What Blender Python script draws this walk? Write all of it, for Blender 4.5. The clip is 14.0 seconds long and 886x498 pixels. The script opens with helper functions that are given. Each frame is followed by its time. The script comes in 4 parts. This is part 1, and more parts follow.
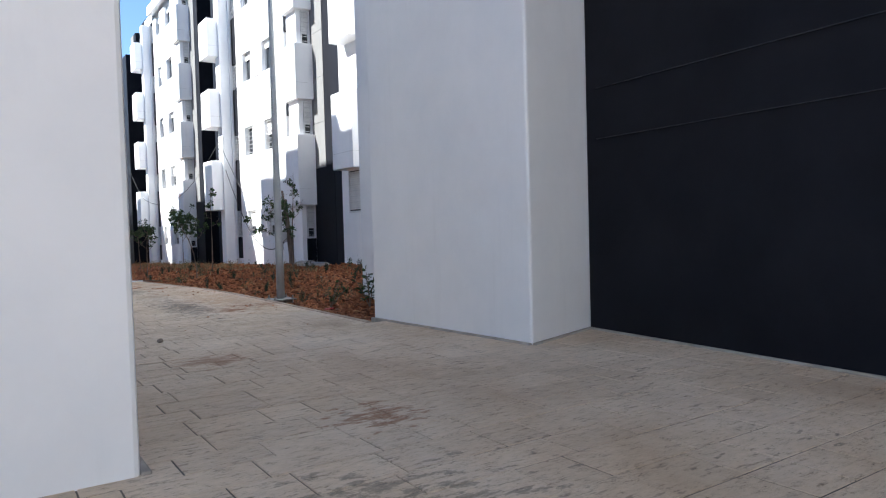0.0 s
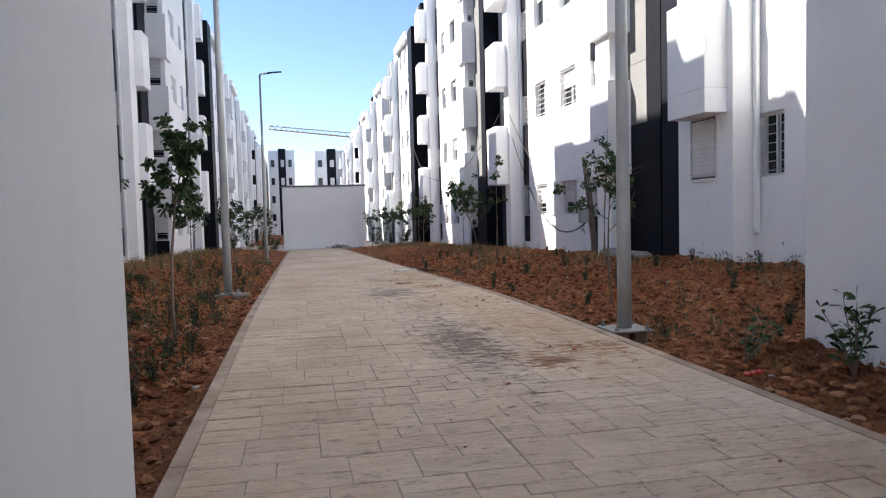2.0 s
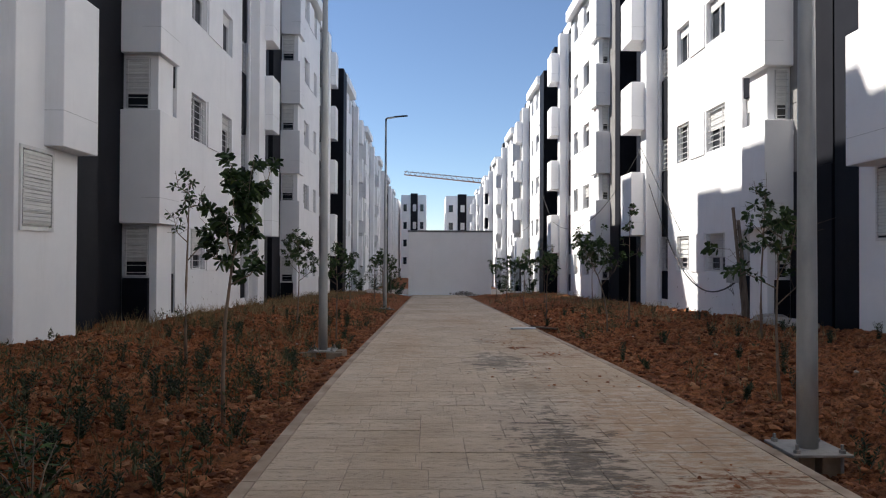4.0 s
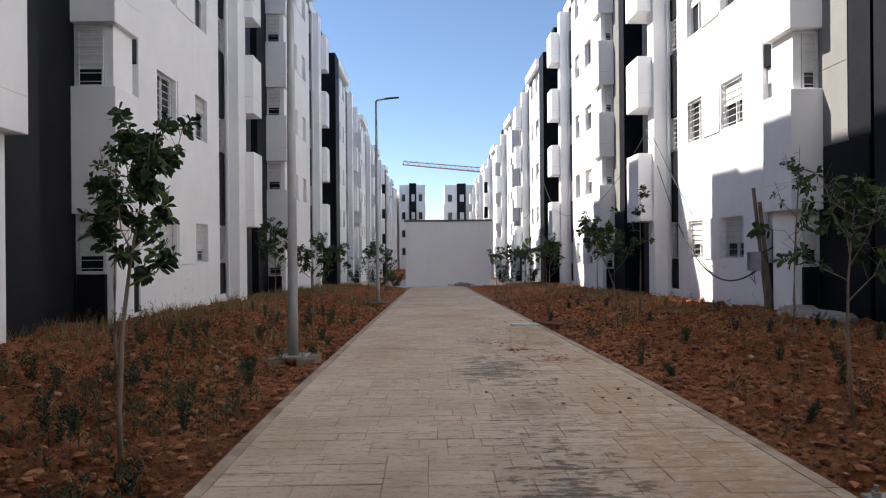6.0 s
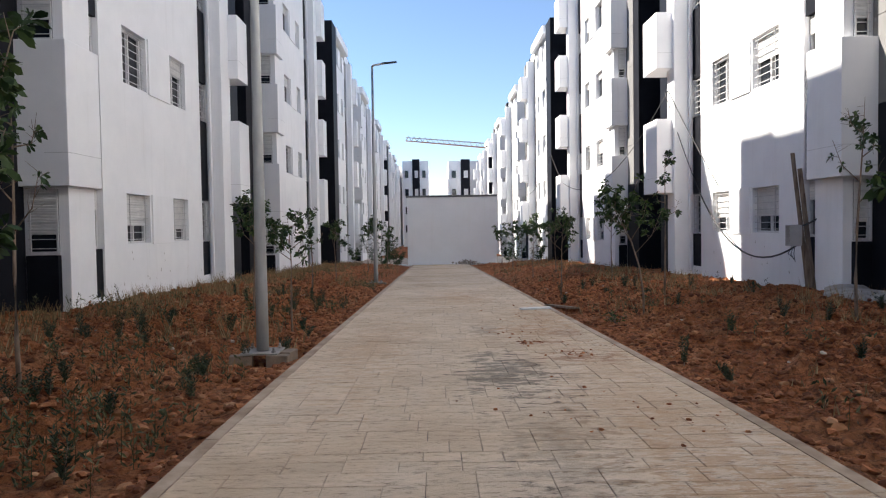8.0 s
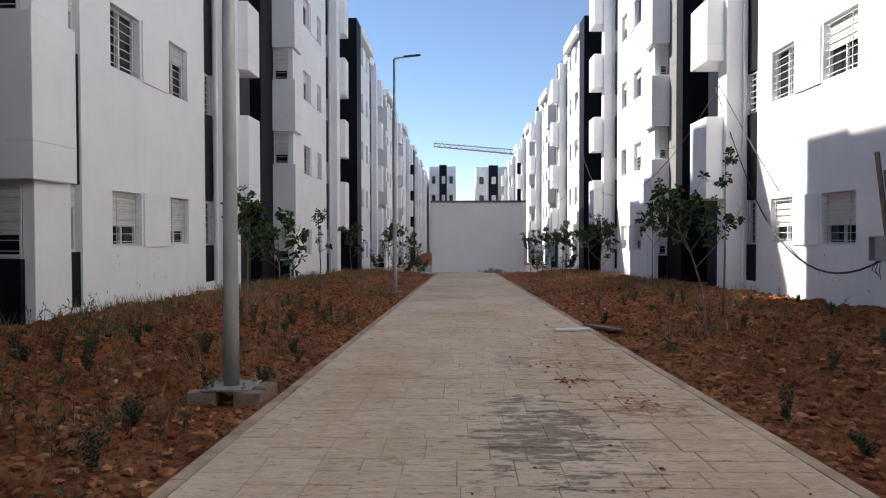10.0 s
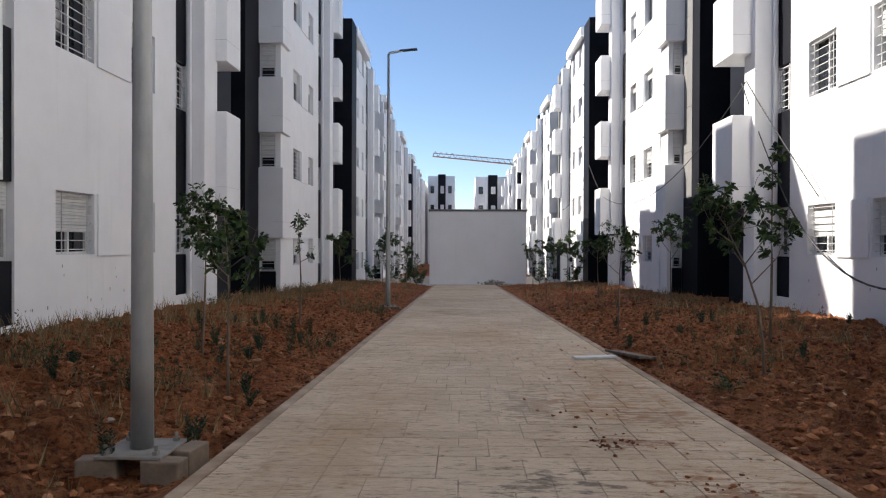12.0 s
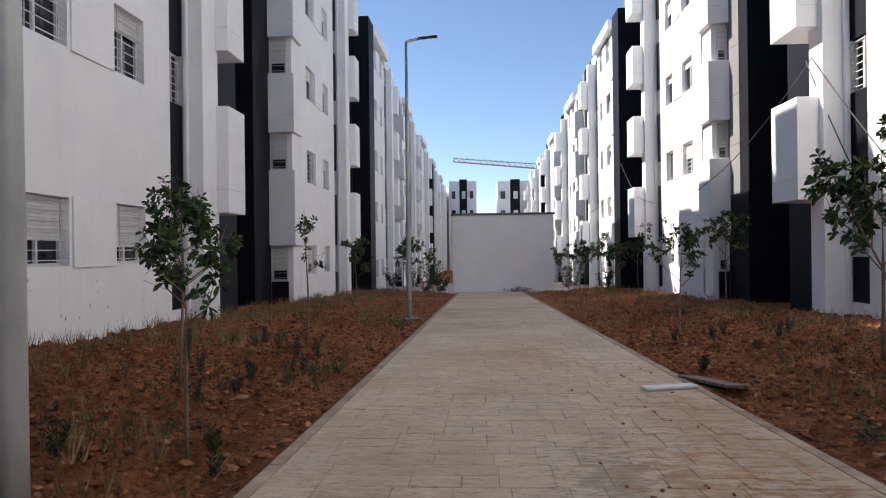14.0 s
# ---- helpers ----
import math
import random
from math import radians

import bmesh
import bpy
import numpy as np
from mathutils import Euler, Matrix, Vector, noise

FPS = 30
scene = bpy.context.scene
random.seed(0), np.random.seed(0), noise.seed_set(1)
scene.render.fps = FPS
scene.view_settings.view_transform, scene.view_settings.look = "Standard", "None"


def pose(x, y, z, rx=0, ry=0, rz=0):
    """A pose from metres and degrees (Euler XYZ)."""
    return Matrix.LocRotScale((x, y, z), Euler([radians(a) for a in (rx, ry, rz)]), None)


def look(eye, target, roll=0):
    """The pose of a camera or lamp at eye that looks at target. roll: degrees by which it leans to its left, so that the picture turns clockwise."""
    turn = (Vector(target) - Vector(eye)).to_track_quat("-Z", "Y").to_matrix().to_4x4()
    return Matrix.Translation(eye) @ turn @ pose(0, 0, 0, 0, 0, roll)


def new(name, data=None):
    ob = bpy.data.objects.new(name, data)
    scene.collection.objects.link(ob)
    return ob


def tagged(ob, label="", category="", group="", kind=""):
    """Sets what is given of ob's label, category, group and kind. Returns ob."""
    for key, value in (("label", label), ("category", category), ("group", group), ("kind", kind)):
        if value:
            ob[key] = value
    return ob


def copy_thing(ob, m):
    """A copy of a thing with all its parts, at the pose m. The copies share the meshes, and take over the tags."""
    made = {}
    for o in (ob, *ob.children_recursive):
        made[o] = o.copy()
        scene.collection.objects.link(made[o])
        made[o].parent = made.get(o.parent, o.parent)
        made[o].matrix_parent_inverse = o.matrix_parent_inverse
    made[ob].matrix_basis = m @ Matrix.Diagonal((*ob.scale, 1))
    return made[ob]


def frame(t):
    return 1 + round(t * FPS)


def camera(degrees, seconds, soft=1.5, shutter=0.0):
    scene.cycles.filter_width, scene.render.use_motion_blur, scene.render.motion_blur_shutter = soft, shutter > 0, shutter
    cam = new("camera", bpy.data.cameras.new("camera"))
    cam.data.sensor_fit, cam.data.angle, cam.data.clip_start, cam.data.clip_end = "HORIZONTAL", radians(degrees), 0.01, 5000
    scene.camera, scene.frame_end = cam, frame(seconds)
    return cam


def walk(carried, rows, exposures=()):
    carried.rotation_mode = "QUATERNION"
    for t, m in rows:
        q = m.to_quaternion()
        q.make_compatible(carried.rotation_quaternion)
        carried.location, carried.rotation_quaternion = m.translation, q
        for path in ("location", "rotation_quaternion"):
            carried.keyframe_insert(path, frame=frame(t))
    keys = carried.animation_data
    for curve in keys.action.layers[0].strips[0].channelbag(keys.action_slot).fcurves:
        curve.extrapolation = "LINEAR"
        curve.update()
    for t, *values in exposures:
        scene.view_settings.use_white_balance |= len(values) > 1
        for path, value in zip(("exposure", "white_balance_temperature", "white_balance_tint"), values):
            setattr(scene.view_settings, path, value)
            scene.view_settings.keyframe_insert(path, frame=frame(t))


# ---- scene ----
cam = camera(64.9, 14.0, soft=1.15)
PATH = [
    (0, (-2.2, -13.32, 1.42), (-1.085, -11.661, 1.350), -1.6),
    (0.5, (-1.72, -12.05, 1.42), (-0.739, -10.309, 1.340), -1.7),
    (1, (-1.28, -10.75, 1.42), (-0.506, -8.908, 1.329), -2),
    (1.5, (-1.02, -9.42, 1.42), (-0.426, -7.512, 1.336), -1.8),
    (2, (-0.947, -8.132, 1.399), (-0.542, -6.177, 1.29), -1.5),
    (2.5, (-0.777, -7.744, 1.446), (-0.58, -5.754, 1.404), -1.0),
    (3, (-0.671, -7.337, 1.482), (-0.599, -5.338, 1.486), -0.0),
    (3.5, (-0.584, -7.036, 1.522), (-0.543, -5.037, 1.549), 0.4),
    (6, (-0.316, -5.354, 1.506), (-0.28, -3.355, 1.504), -0.5),
    (6.5, (-0.26, -4.966, 1.506), (-0.218, -2.967, 1.487), -0.6),
    (7, (-0.271, -4.605, 1.502), (-0.221, -2.606, 1.446), -0.8),
    (7.5, (-0.219, -4.211, 1.486), (-0.177, -2.212, 1.42), -1.0),
    (8, (-0.218, -3.836, 1.465), (-0.196, -1.837, 1.398), -0.9),
    (8.5, (-0.172, -3.449, 1.435), (-0.211, -1.451, 1.365), -0.6),
    (11, (-0.128, -1.369, 1.444), (-0.182, 0.63, 1.412), 0.0),
    (11.5, (-0.159, -0.973, 1.429), (-0.203, 1.026, 1.398), 0.0),
    (12, (-0.151, -0.538, 1.403), (-0.202, 1.461, 1.387), 0.2),
    (12.5, (-0.215, -0.118, 1.385), (-0.266, 1.881, 1.366), 0.2),
    (13, (-0.242, 0.304, 1.365), (-0.3, 2.303, 1.34), 0.1),
    (13.5, (-0.279, 0.699, 1.375), (-0.349, 2.697, 1.346), -0.4),
    (14, (-0.293, 1.123, 1.368), (-0.406, 3.12, 1.371), -0.7),
]
walk(cam, [(t, look(eye, target, roll)) for t, eye, target, roll in PATH],
     [(0.0, 1.68, 5950, 8), (0.5, 1.78, 6000, 8), (1.0, 1.86, 6300, 10), (1.5, 1.75, 6000, 7), (2.0, 1.66, 6450, 12), (2.5, 1.05, 6500, 12), (3.5, 0.9, 6500, 12), (6.0, 1.18, 6650, 12),
      (7.0, 1.52, 6680, 12), (8.5, 1.44, 6620, 12), (11.0, 1.1, 6620, 12), (14.0, 1.13, 6650, 12)])

# ---- light ----
SUN_AZ, SUN_EL = radians(24), radians(38.5)      # from straight left, turned ahead; height above the horizon
to_sun = Vector((-math.cos(SUN_AZ) * math.cos(SUN_EL), math.sin(SUN_AZ) * math.cos(SUN_EL), math.sin(SUN_EL)))
sun = new("sun", bpy.data.lights.new("sun", "SUN"))
sun.data.energy, sun.data.angle, sun.data.color = 4.7, radians(0.55), (1.0, 0.95, 0.87)
sun.matrix_world = look(to_sun * 80, (0, 0, 0))
world = bpy.data.worlds.new("world")
scene.world = world
world.use_nodes = True
wn = world.node_tree.nodes
sky = wn.new("ShaderNodeTexSky")
sky.sky_type, sky.sun_disc = "NISHITA", False
sky.sun_elevation, sky.sun_rotation = SUN_EL, math.atan2(to_sun.x, to_sun.y)
sky.air_density, sky.dust_density, sky.ozone_density = 0.85, 0.0, 3.0
wn["Background"].inputs["Strength"].default_value = 0.078
world.node_tree.links.new(sky.outputs["Color"], wn["Background"].inputs["Color"])


# ---- materials ----
def material(name, rough=0.6, metal=0.0, spec=0.5):
    m = bpy.data.materials.new(name)
    m.use_nodes = True
    b = m.node_tree.nodes["Principled BSDF"]
    b.inputs["Roughness"].default_value, b.inputs["Metallic"].default_value = rough, metal
    b.inputs["Specular IOR Level"].default_value = spec
    return m, m.node_tree.nodes, m.node_tree.links, b


def noise_tex(m, scale, detail=5.0, rough=0.6, stretch=(1, 1, 1)):
    n, l = m.node_tree.nodes, m.node_tree.links
    geo, mp, tex = n.new("ShaderNodeNewGeometry"), n.new("ShaderNodeMapping"), n.new("ShaderNodeTexNoise")
    mp.inputs["Scale"].default_value = stretch
    l.new(geo.outputs["Position"], mp.inputs["Vector"])
    l.new(mp.outputs["Vector"], tex.inputs["Vector"])
    tex.inputs["Scale"].default_value, tex.inputs["Detail"].default_value, tex.inputs["Roughness"].default_value = scale, detail, rough
    return tex.outputs["Fac"]


def ramp(m, fac, stops):
    r = m.node_tree.nodes.new("ShaderNodeValToRGB")
    e = r.color_ramp.elements
    e[0].position, e[0].color = stops[0][0], (*stops[0][1], 1)
    e[1].position, e[1].color = stops[-1][0], (*stops[-1][1], 1)
    for p, c in stops[1:-1]:
        e.new(p).color = (*c, 1)
    m.node_tree.links.new(fac, r.inputs["Fac"])
    return r.outputs["Color"]


def mix(m, fac, a, b, how="MIX"):
    x = m.node_tree.nodes.new("ShaderNodeMix")
    x.data_type, x.blend_type = "RGBA", how
    for sock, v in ((x.inputs["Factor"], fac), (x.inputs["A"], a), (x.inputs["B"], b)):
        if isinstance(v, (int, float)):
            sock.default_value = v
        elif isinstance(v, tuple):
            sock.default_value = (*v, 1)
        else:
            m.node_tree.links.new(v, sock)
    return x.outputs["Result"]


def bump(m, b, height, strength, distance):
    k = m.node_tree.nodes.new("ShaderNodeBump")
    k.inputs["Strength"].default_value, k.inputs["Distance"].default_value = strength, distance
    m.node_tree.links.new(height, k.inputs["Height"])
    m.node_tree.links.new(k.outputs["Normal"], b.inputs["Normal"])


def simple(name, dark, light, rough, scale, metal=0.0, bumps=0.2, dist=0.004, stretch=(1, 1, 1), spec=0.5):
    m, n, l, b = material(name, rough, metal, spec)
    f = noise_tex(m, scale, 6, 0.62, stretch)
    l.new(ramp(m, f, [(0.3, dark), (0.7, light)]), b.inputs["Base Color"])
    bump(m, b, noise_tex(m, scale * 6, 3, 0.6, stretch), bumps, dist)
    return m


def plaster(name, low, high, streak, rough=0.75):
    m, n, l, b = material(name, rough, 0, 0.35)
    base = ramp(m, noise_tex(m, 0.9, 6, 0.65), [(0.3, low), (0.65, high)])
    runs = ramp(m, noise_tex(m, 2.2, 5, 0.7, (1.6, 1.6, 0.12)), [(0.56, (1, 1, 1)), (0.8, streak)])
    l.new(mix(m, 0.8, base, runs, "MULTIPLY"), b.inputs["Base Color"])
    bump(m, b, noise_tex(m, 45, 4, 0.7), 0.25, 0.003)
    return m


WHITE = plaster("white_paint", (0.80, 0.805, 0.815), (0.87, 0.87, 0.872), (0.90, 0.895, 0.88))
GREYWHITE = plaster("entrance_paint", (0.72, 0.735, 0.76), (0.79, 0.80, 0.82), (0.92, 0.92, 0.92))
# end wall: a brighter white than the facades
END_WHITE = plaster("end_wall_white", (0.90, 0.90, 0.895), (0.94, 0.94, 0.935), (0.95, 0.94, 0.92))
BLACK, _n, _l, _b = material("black_paint", 0.55, 0, 0.10)
_l.new(ramp(BLACK, noise_tex(BLACK, 1.1, 6, 0.65), [(0.3, (0.0075, 0.0082, 0.0115)), (0.72, (0.0145, 0.0155, 0.0205))]), _b.inputs["Base Color"])
bump(BLACK, _b, noise_tex(BLACK, 40, 4, 0.7), 0.2, 0.002)
PALEGREY = plaster("pale_grey_paint", (0.17, 0.168, 0.163), (0.21, 0.208, 0.202), (0.9, 0.89, 0.87))
FRAME = simple("white_aluminium", (0.6, 0.6, 0.6), (0.72, 0.72, 0.71), 0.4, 8, 0, 0.05)
SHUTTER = simple("shutter_plastic", (0.60, 0.60, 0.59), (0.72, 0.72, 0.70), 0.5, 5, 0, 0.05)
GRILLE = simple("grille_paint", (0.45, 0.45, 0.45), (0.6, 0.6, 0.6), 0.5, 12, 0, 0.05)
STEEL = simple("galvanised_steel", (0.30, 0.31, 0.31), (0.46, 0.47, 0.46), 0.5, 5, 0.55, 0.1, 0.002, (1, 1, 0.35))
DUSTY = simple("dusty_steel", (0.20, 0.185, 0.165), (0.34, 0.32, 0.29), 0.7, 9, 0.1, 0.2, 0.002)
CONCRETE = simple("concrete", (0.24, 0.21, 0.18), (0.40, 0.36, 0.31), 0.9, 6, 0, 0.5, 0.006)
BLOCK = simple("earthy_concrete", (0.16, 0.115, 0.08), (0.30, 0.23, 0.17), 0.9, 7, 0, 0.5, 0.006)
PALESTONE = simple("pale_stone", (0.38, 0.30, 0.23), (0.58, 0.48, 0.38), 0.9, 9, 0, 0.5, 0.004)
PALE = simple("pale_board", (0.62, 0.62, 0.60), (0.78, 0.78, 0.76), 0.7, 6, 0, 0.2)
WOOD = simple("weathered_wood", (0.075, 0.05, 0.035), (0.27, 0.20, 0.145), 0.85, 16, 0, 0.6, 0.006, (1, 1, 0.12))
BOXGREY = simple("grey_plastic", (0.33, 0.33, 0.33), (0.42, 0.42, 0.42), 0.5, 8, 0, 0.05)
CABLE = simple("black_rubber", (0.02, 0.02, 0.02), (0.04, 0.04, 0.04), 0.6, 20, 0, 0.05)
BARK = simple("bark", (0.13, 0.095, 0.07), (0.30, 0.22, 0.16), 0.9, 22, 0, 0.6, 0.004, (1, 1, 0.3))
DARKMETAL = simple("dark_metal", (0.03, 0.03, 0.035), (0.06, 0.06, 0.065), 0.5, 8, 0.3, 0.05)
COPING = simple("coping_concrete", (0.10, 0.10, 0.105), (0.18, 0.18, 0.18), 0.8, 5)
RED = simple("red_plastic", (0.45, 0.03, 0.02), (0.55, 0.05, 0.03), 0.4, 9)
GLASS, _n, _l, _b = material("window_glass", 0.06, 0, 0.6)
_b.inputs["Base Color"].default_value = (0.015, 0.018, 0.022, 1)


def leaf_material(name, a, b_, c):
    m, n, l, b = material(name, 0.6, 0, 0.22)
    geo = n.new("ShaderNodeNewGeometry")
    l.new(ramp(m, geo.outputs["Random Per Island"], [(0.0, a), (0.6, b_), (1.0, c)]), b.inputs["Base Color"])
    b.inputs["Transmission Weight"].default_value = 0.0
    b.inputs["Subsurface Weight"].default_value = 0.0
    return m


LEAF = leaf_material("leaf", (0.018, 0.035, 0.012), (0.04, 0.075, 0.022), (0.085, 0.13, 0.035))
SPRIG = leaf_material("sprig_leaf", (0.040, 0.046, 0.020), (0.075, 0.085, 0.036), (0.14, 0.135, 0.062))
SEEDLING = leaf_material("seedling_leaf", (0.020, 0.030, 0.014), (0.036, 0.052, 0.024), (0.070, 0.085, 0.040))
DRY = leaf_material("dry_grass", (0.16, 0.10, 0.045), (0.30, 0.205, 0.10), (0.45, 0.34, 0.18))
FLOWER = leaf_material("yellow_petal", (0.6, 0.45, 0.02), (0.7, 0.55, 0.03), (0.8, 0.6, 0.05))

SOIL, _n, _l, _b = material("red_soil", 0.95, 0, 0.2)
_c = ramp(SOIL, noise_tex(SOIL, 0.8, 7, 0.7), [(0.3, (0.205, 0.066, 0.025)), (0.5, (0.335, 0.120, 0.047)), (0.72, (0.455, 0.192, 0.083))])
# fine dark noise: shade in the gaps between clods, put into the colour
_d = ramp(SOIL, noise_tex(SOIL, 26, 5, 0.75), [(0.36, (0.36, 0.33, 0.31)), (0.54, (1.25, 1.23, 1.2))])
_e = ramp(SOIL, noise_tex(SOIL, 5.5, 8, 0.72), [(0.38, (0.58, 0.55, 0.53)), (0.52, (1.08, 1.08, 1.08)), (0.66, (1.35, 1.43, 1.5))])
_c = mix(SOIL, ramp(SOIL, noise_tex(SOIL, 2.2, 8, 0.75), [(0.50, (0, 0, 0)), (0.68, (0.7, 0.7, 0.7))]), _c, (0.40, 0.205, 0.105))
_c = mix(SOIL, 0.9, _c, _e, "MULTIPLY")
_l.new(mix(SOIL, 1.0, _c, _d, "MULTIPLY"), _b.inputs["Base Color"])
bump(SOIL, _b, noise_tex(SOIL, 14, 9, 0.82), 1.0, 0.12)


DAMP, CLAY, CLAY_PALE = (0.085, 0.075, 0.062), (0.25, 0.10, 0.04), (0.46, 0.27, 0.14)
SPOTS = ((1.25, 1.0, 0.75, 5.0, CLAY_PALE, 0.35), (1.2, -1.6, 0.6, 1.7, CLAY_PALE, 0.5), (0.40, -2.4, 0.36, 1.25, DAMP, 0.8), (0.38, 2.1, 0.42, 1.0, DAMP, 0.75), (0.45, -0.2, 0.34, 1.0, DAMP, 0.3), (0.45, 5.0, 0.3, 0.7, DAMP, 0.45),
         (0.85, -3.25, 0.30, 0.30, CLAY, 0.95), (1.35, -2.9, 0.35, 0.25, CLAY, 0.8),
         (0.9, 5.0, 0.5, 0.6, CLAY_PALE, 0.7), (1.3, 6.5, 0.4, 1.6, CLAY_PALE, 0.6), (-0.9, 4.0, 0.4, 3.0, CLAY_PALE, 0.35), (-0.2, -9.6, 0.25, 0.3, CLAY, 0.8), (-1.1, -11.0, 0.8, 0.6, DAMP, 0.6), (-0.5, -7.1, 0.3, 0.3, CLAY, 0.7), (0.3, 10.5, 0.6, 1.6, CLAY_PALE, 0.5), (1.2, 2.8, 0.35, 0.35, CLAY, 0.7), (0.85, 3.85, 0.35, 0.14, CLAY, 0.7), (1.3, 4.6, 0.3, 0.3, CLAY, 0.45))


CLOD, _n, _l, _b = material("clay_clod", 0.95, 0, 0.2)
_l.new(ramp(CLOD, _n.new("ShaderNodeNewGeometry").outputs["Random Per Island"], [(0.0, (0.10, 0.033, 0.014)), (0.5, (0.24, 0.088, 0.036)), (0.9, (0.34, 0.142, 0.062)), (1.0, (0.42, 0.225, 0.12))]), _b.inputs["Base Color"])
bump(CLOD, _b, noise_tex(CLOD, 60, 4, 0.7), 0.6, 0.01)


def paving(name, per_piece):
    m, n, l, b = material(name, 0.82, 0, 0.3)
    base = ramp(m, noise_tex(m, 0.55, 6, 0.65), [(0.28, (0.52, 0.385, 0.255)), (0.5, (0.66, 0.52, 0.375)), (0.72, (0.73, 0.605, 0.465))])
    grain = ramp(m, noise_tex(m, 13, 10, 0.82, (0.8, 2.2, 1)), [(0.37, (0.26, 0.23, 0.205)), (0.44, (0.88, 0.87, 0.86)), (0.56, (1.0, 1.0, 1.0)), (0.72, (1.14, 1.14, 1.14))])
    c = mix(m, 0.85, base, grain, "MULTIPLY")
    rnd = n.new("ShaderNodeObjectInfo").outputs["Random"] if per_piece else n.new("ShaderNodeNewGeometry").outputs["Random Per Island"]
    c = mix(m, 0.55, c, ramp(m, rnd, [(0.0, (0.86, 0.84, 0.82)), (1.0, (1.08, 1.08, 1.08))]), "MULTIPLY")
    # clay trodden in from the beds
    clay = ramp(m, noise_tex(m, 0.42, 7, 0.7, (1.0, 0.55, 1)), [(0.53, (0, 0, 0)), (0.70, (1, 1, 1))])
    c = mix(m, mix(m, 0.5, (0, 0, 0), clay), c, (0.36, 0.24, 0.155))
    mud = ramp(m, noise_tex(m, 1.9, 7, 0.75), [(0.66, (0, 0, 0)), (0.74, (1, 1, 1))])
    c = mix(m, mix(m, 0.55, (0, 0, 0), mud), c, (0.12, 0.095, 0.075))
    flecks = ramp(m, noise_tex(m, 15, 12, 0.9, (1.0, 2.4, 1)), [(0.40, (0.35, 0.35, 0.35)), (0.52, (1, 1, 1))])
    chips = ramp(m, noise_tex(m, 24, 10, 0.85, (1.0, 3.0, 1)), [(0.56, (0, 0, 0)), (0.63, (1, 1, 1))])
    c = mix(m, mix(m, 0.5, (0, 0, 0), chips), c, (0.16, 0.125, 0.095))
    # slate-like dents that hold dirt, in patches
    patches = ramp(m, noise_tex(m, 0.9, 4, 0.6), [(0.40, (0.1, 0.1, 0.1)), (0.62, (1, 1, 1))])
    dents = ramp(m, noise_tex(m, 8.5, 6, 0.62, (0.8, 2.6, 1)), [(0.60, (0, 0, 0)), (0.655, (1, 1, 1))])
    c = mix(m, mix(m, 0.8, (0, 0, 0), mix(m, 1.0, dents, patches, "MULTIPLY")), c, (0.15, 0.115, 0.085))
    geo = n.new("ShaderNodeNewGeometry")
    warp = noise_tex(m, 7.5, 7, 0.68, (0.75, 1.7, 1))
    for cx, cy, rx, ry, col, amount in SPOTS:
        mp, ln, add = n.new("ShaderNodeMapping"), n.new("ShaderNodeVectorMath"), n.new("ShaderNodeMath")
        mp.inputs["Location"].default_value = (-cx / rx, -cy / ry, 0)
        mp.inputs["Scale"].default_value = (1 / rx, 1 / ry, 0)
        ln.operation, add.operation = "LENGTH", "MULTIPLY_ADD"
        add.inputs[1].default_value = 7.0
        l.new(geo.outputs["Position"], mp.inputs["Vector"])
        l.new(mp.outputs["Vector"], ln.inputs[0])
        l.new(warp, add.inputs[0])
        l.new(ln.outputs["Value"], add.inputs[2])
        mr = n.new("ShaderNodeMapRange")
        mr.inputs["From Min"].default_value, mr.inputs["From Max"].default_value = 3.95, 4.35
        mr.inputs["To Min"].default_value, mr.inputs["To Max"].default_value = amount, 0.0
        l.new(add.outputs["Value"], mr.inputs["Value"])
        c = mix(m, mix(m, 1.0, mr.outputs["Result"], flecks, "MULTIPLY"), c, col)
    l.new(c, b.inputs["Base Color"])
    bump(m, b, noise_tex(m, 16, 9, 0.78, (0.7, 1.8, 1)), 0.75, 0.022)
    return m


PAVER, PAVER_REST = paving("stamped_concrete", True), paving("stamped_concrete_rest", False)
EDGING = simple("edging_concrete", (0.22, 0.145, 0.09), (0.50, 0.385, 0.275), 0.9, 3.2, 0, 0.5, 0.006)
JOINT = simple("paving_joint", (0.05, 0.042, 0.034), (0.62, 0.49, 0.36), 0.95, 2.4, 0, 0.5)
JOINT_DARK = simple("dark_paving_joint", (0.05, 0.044, 0.038), (0.22, 0.18, 0.145), 0.95, 2.4, 0, 0.5)


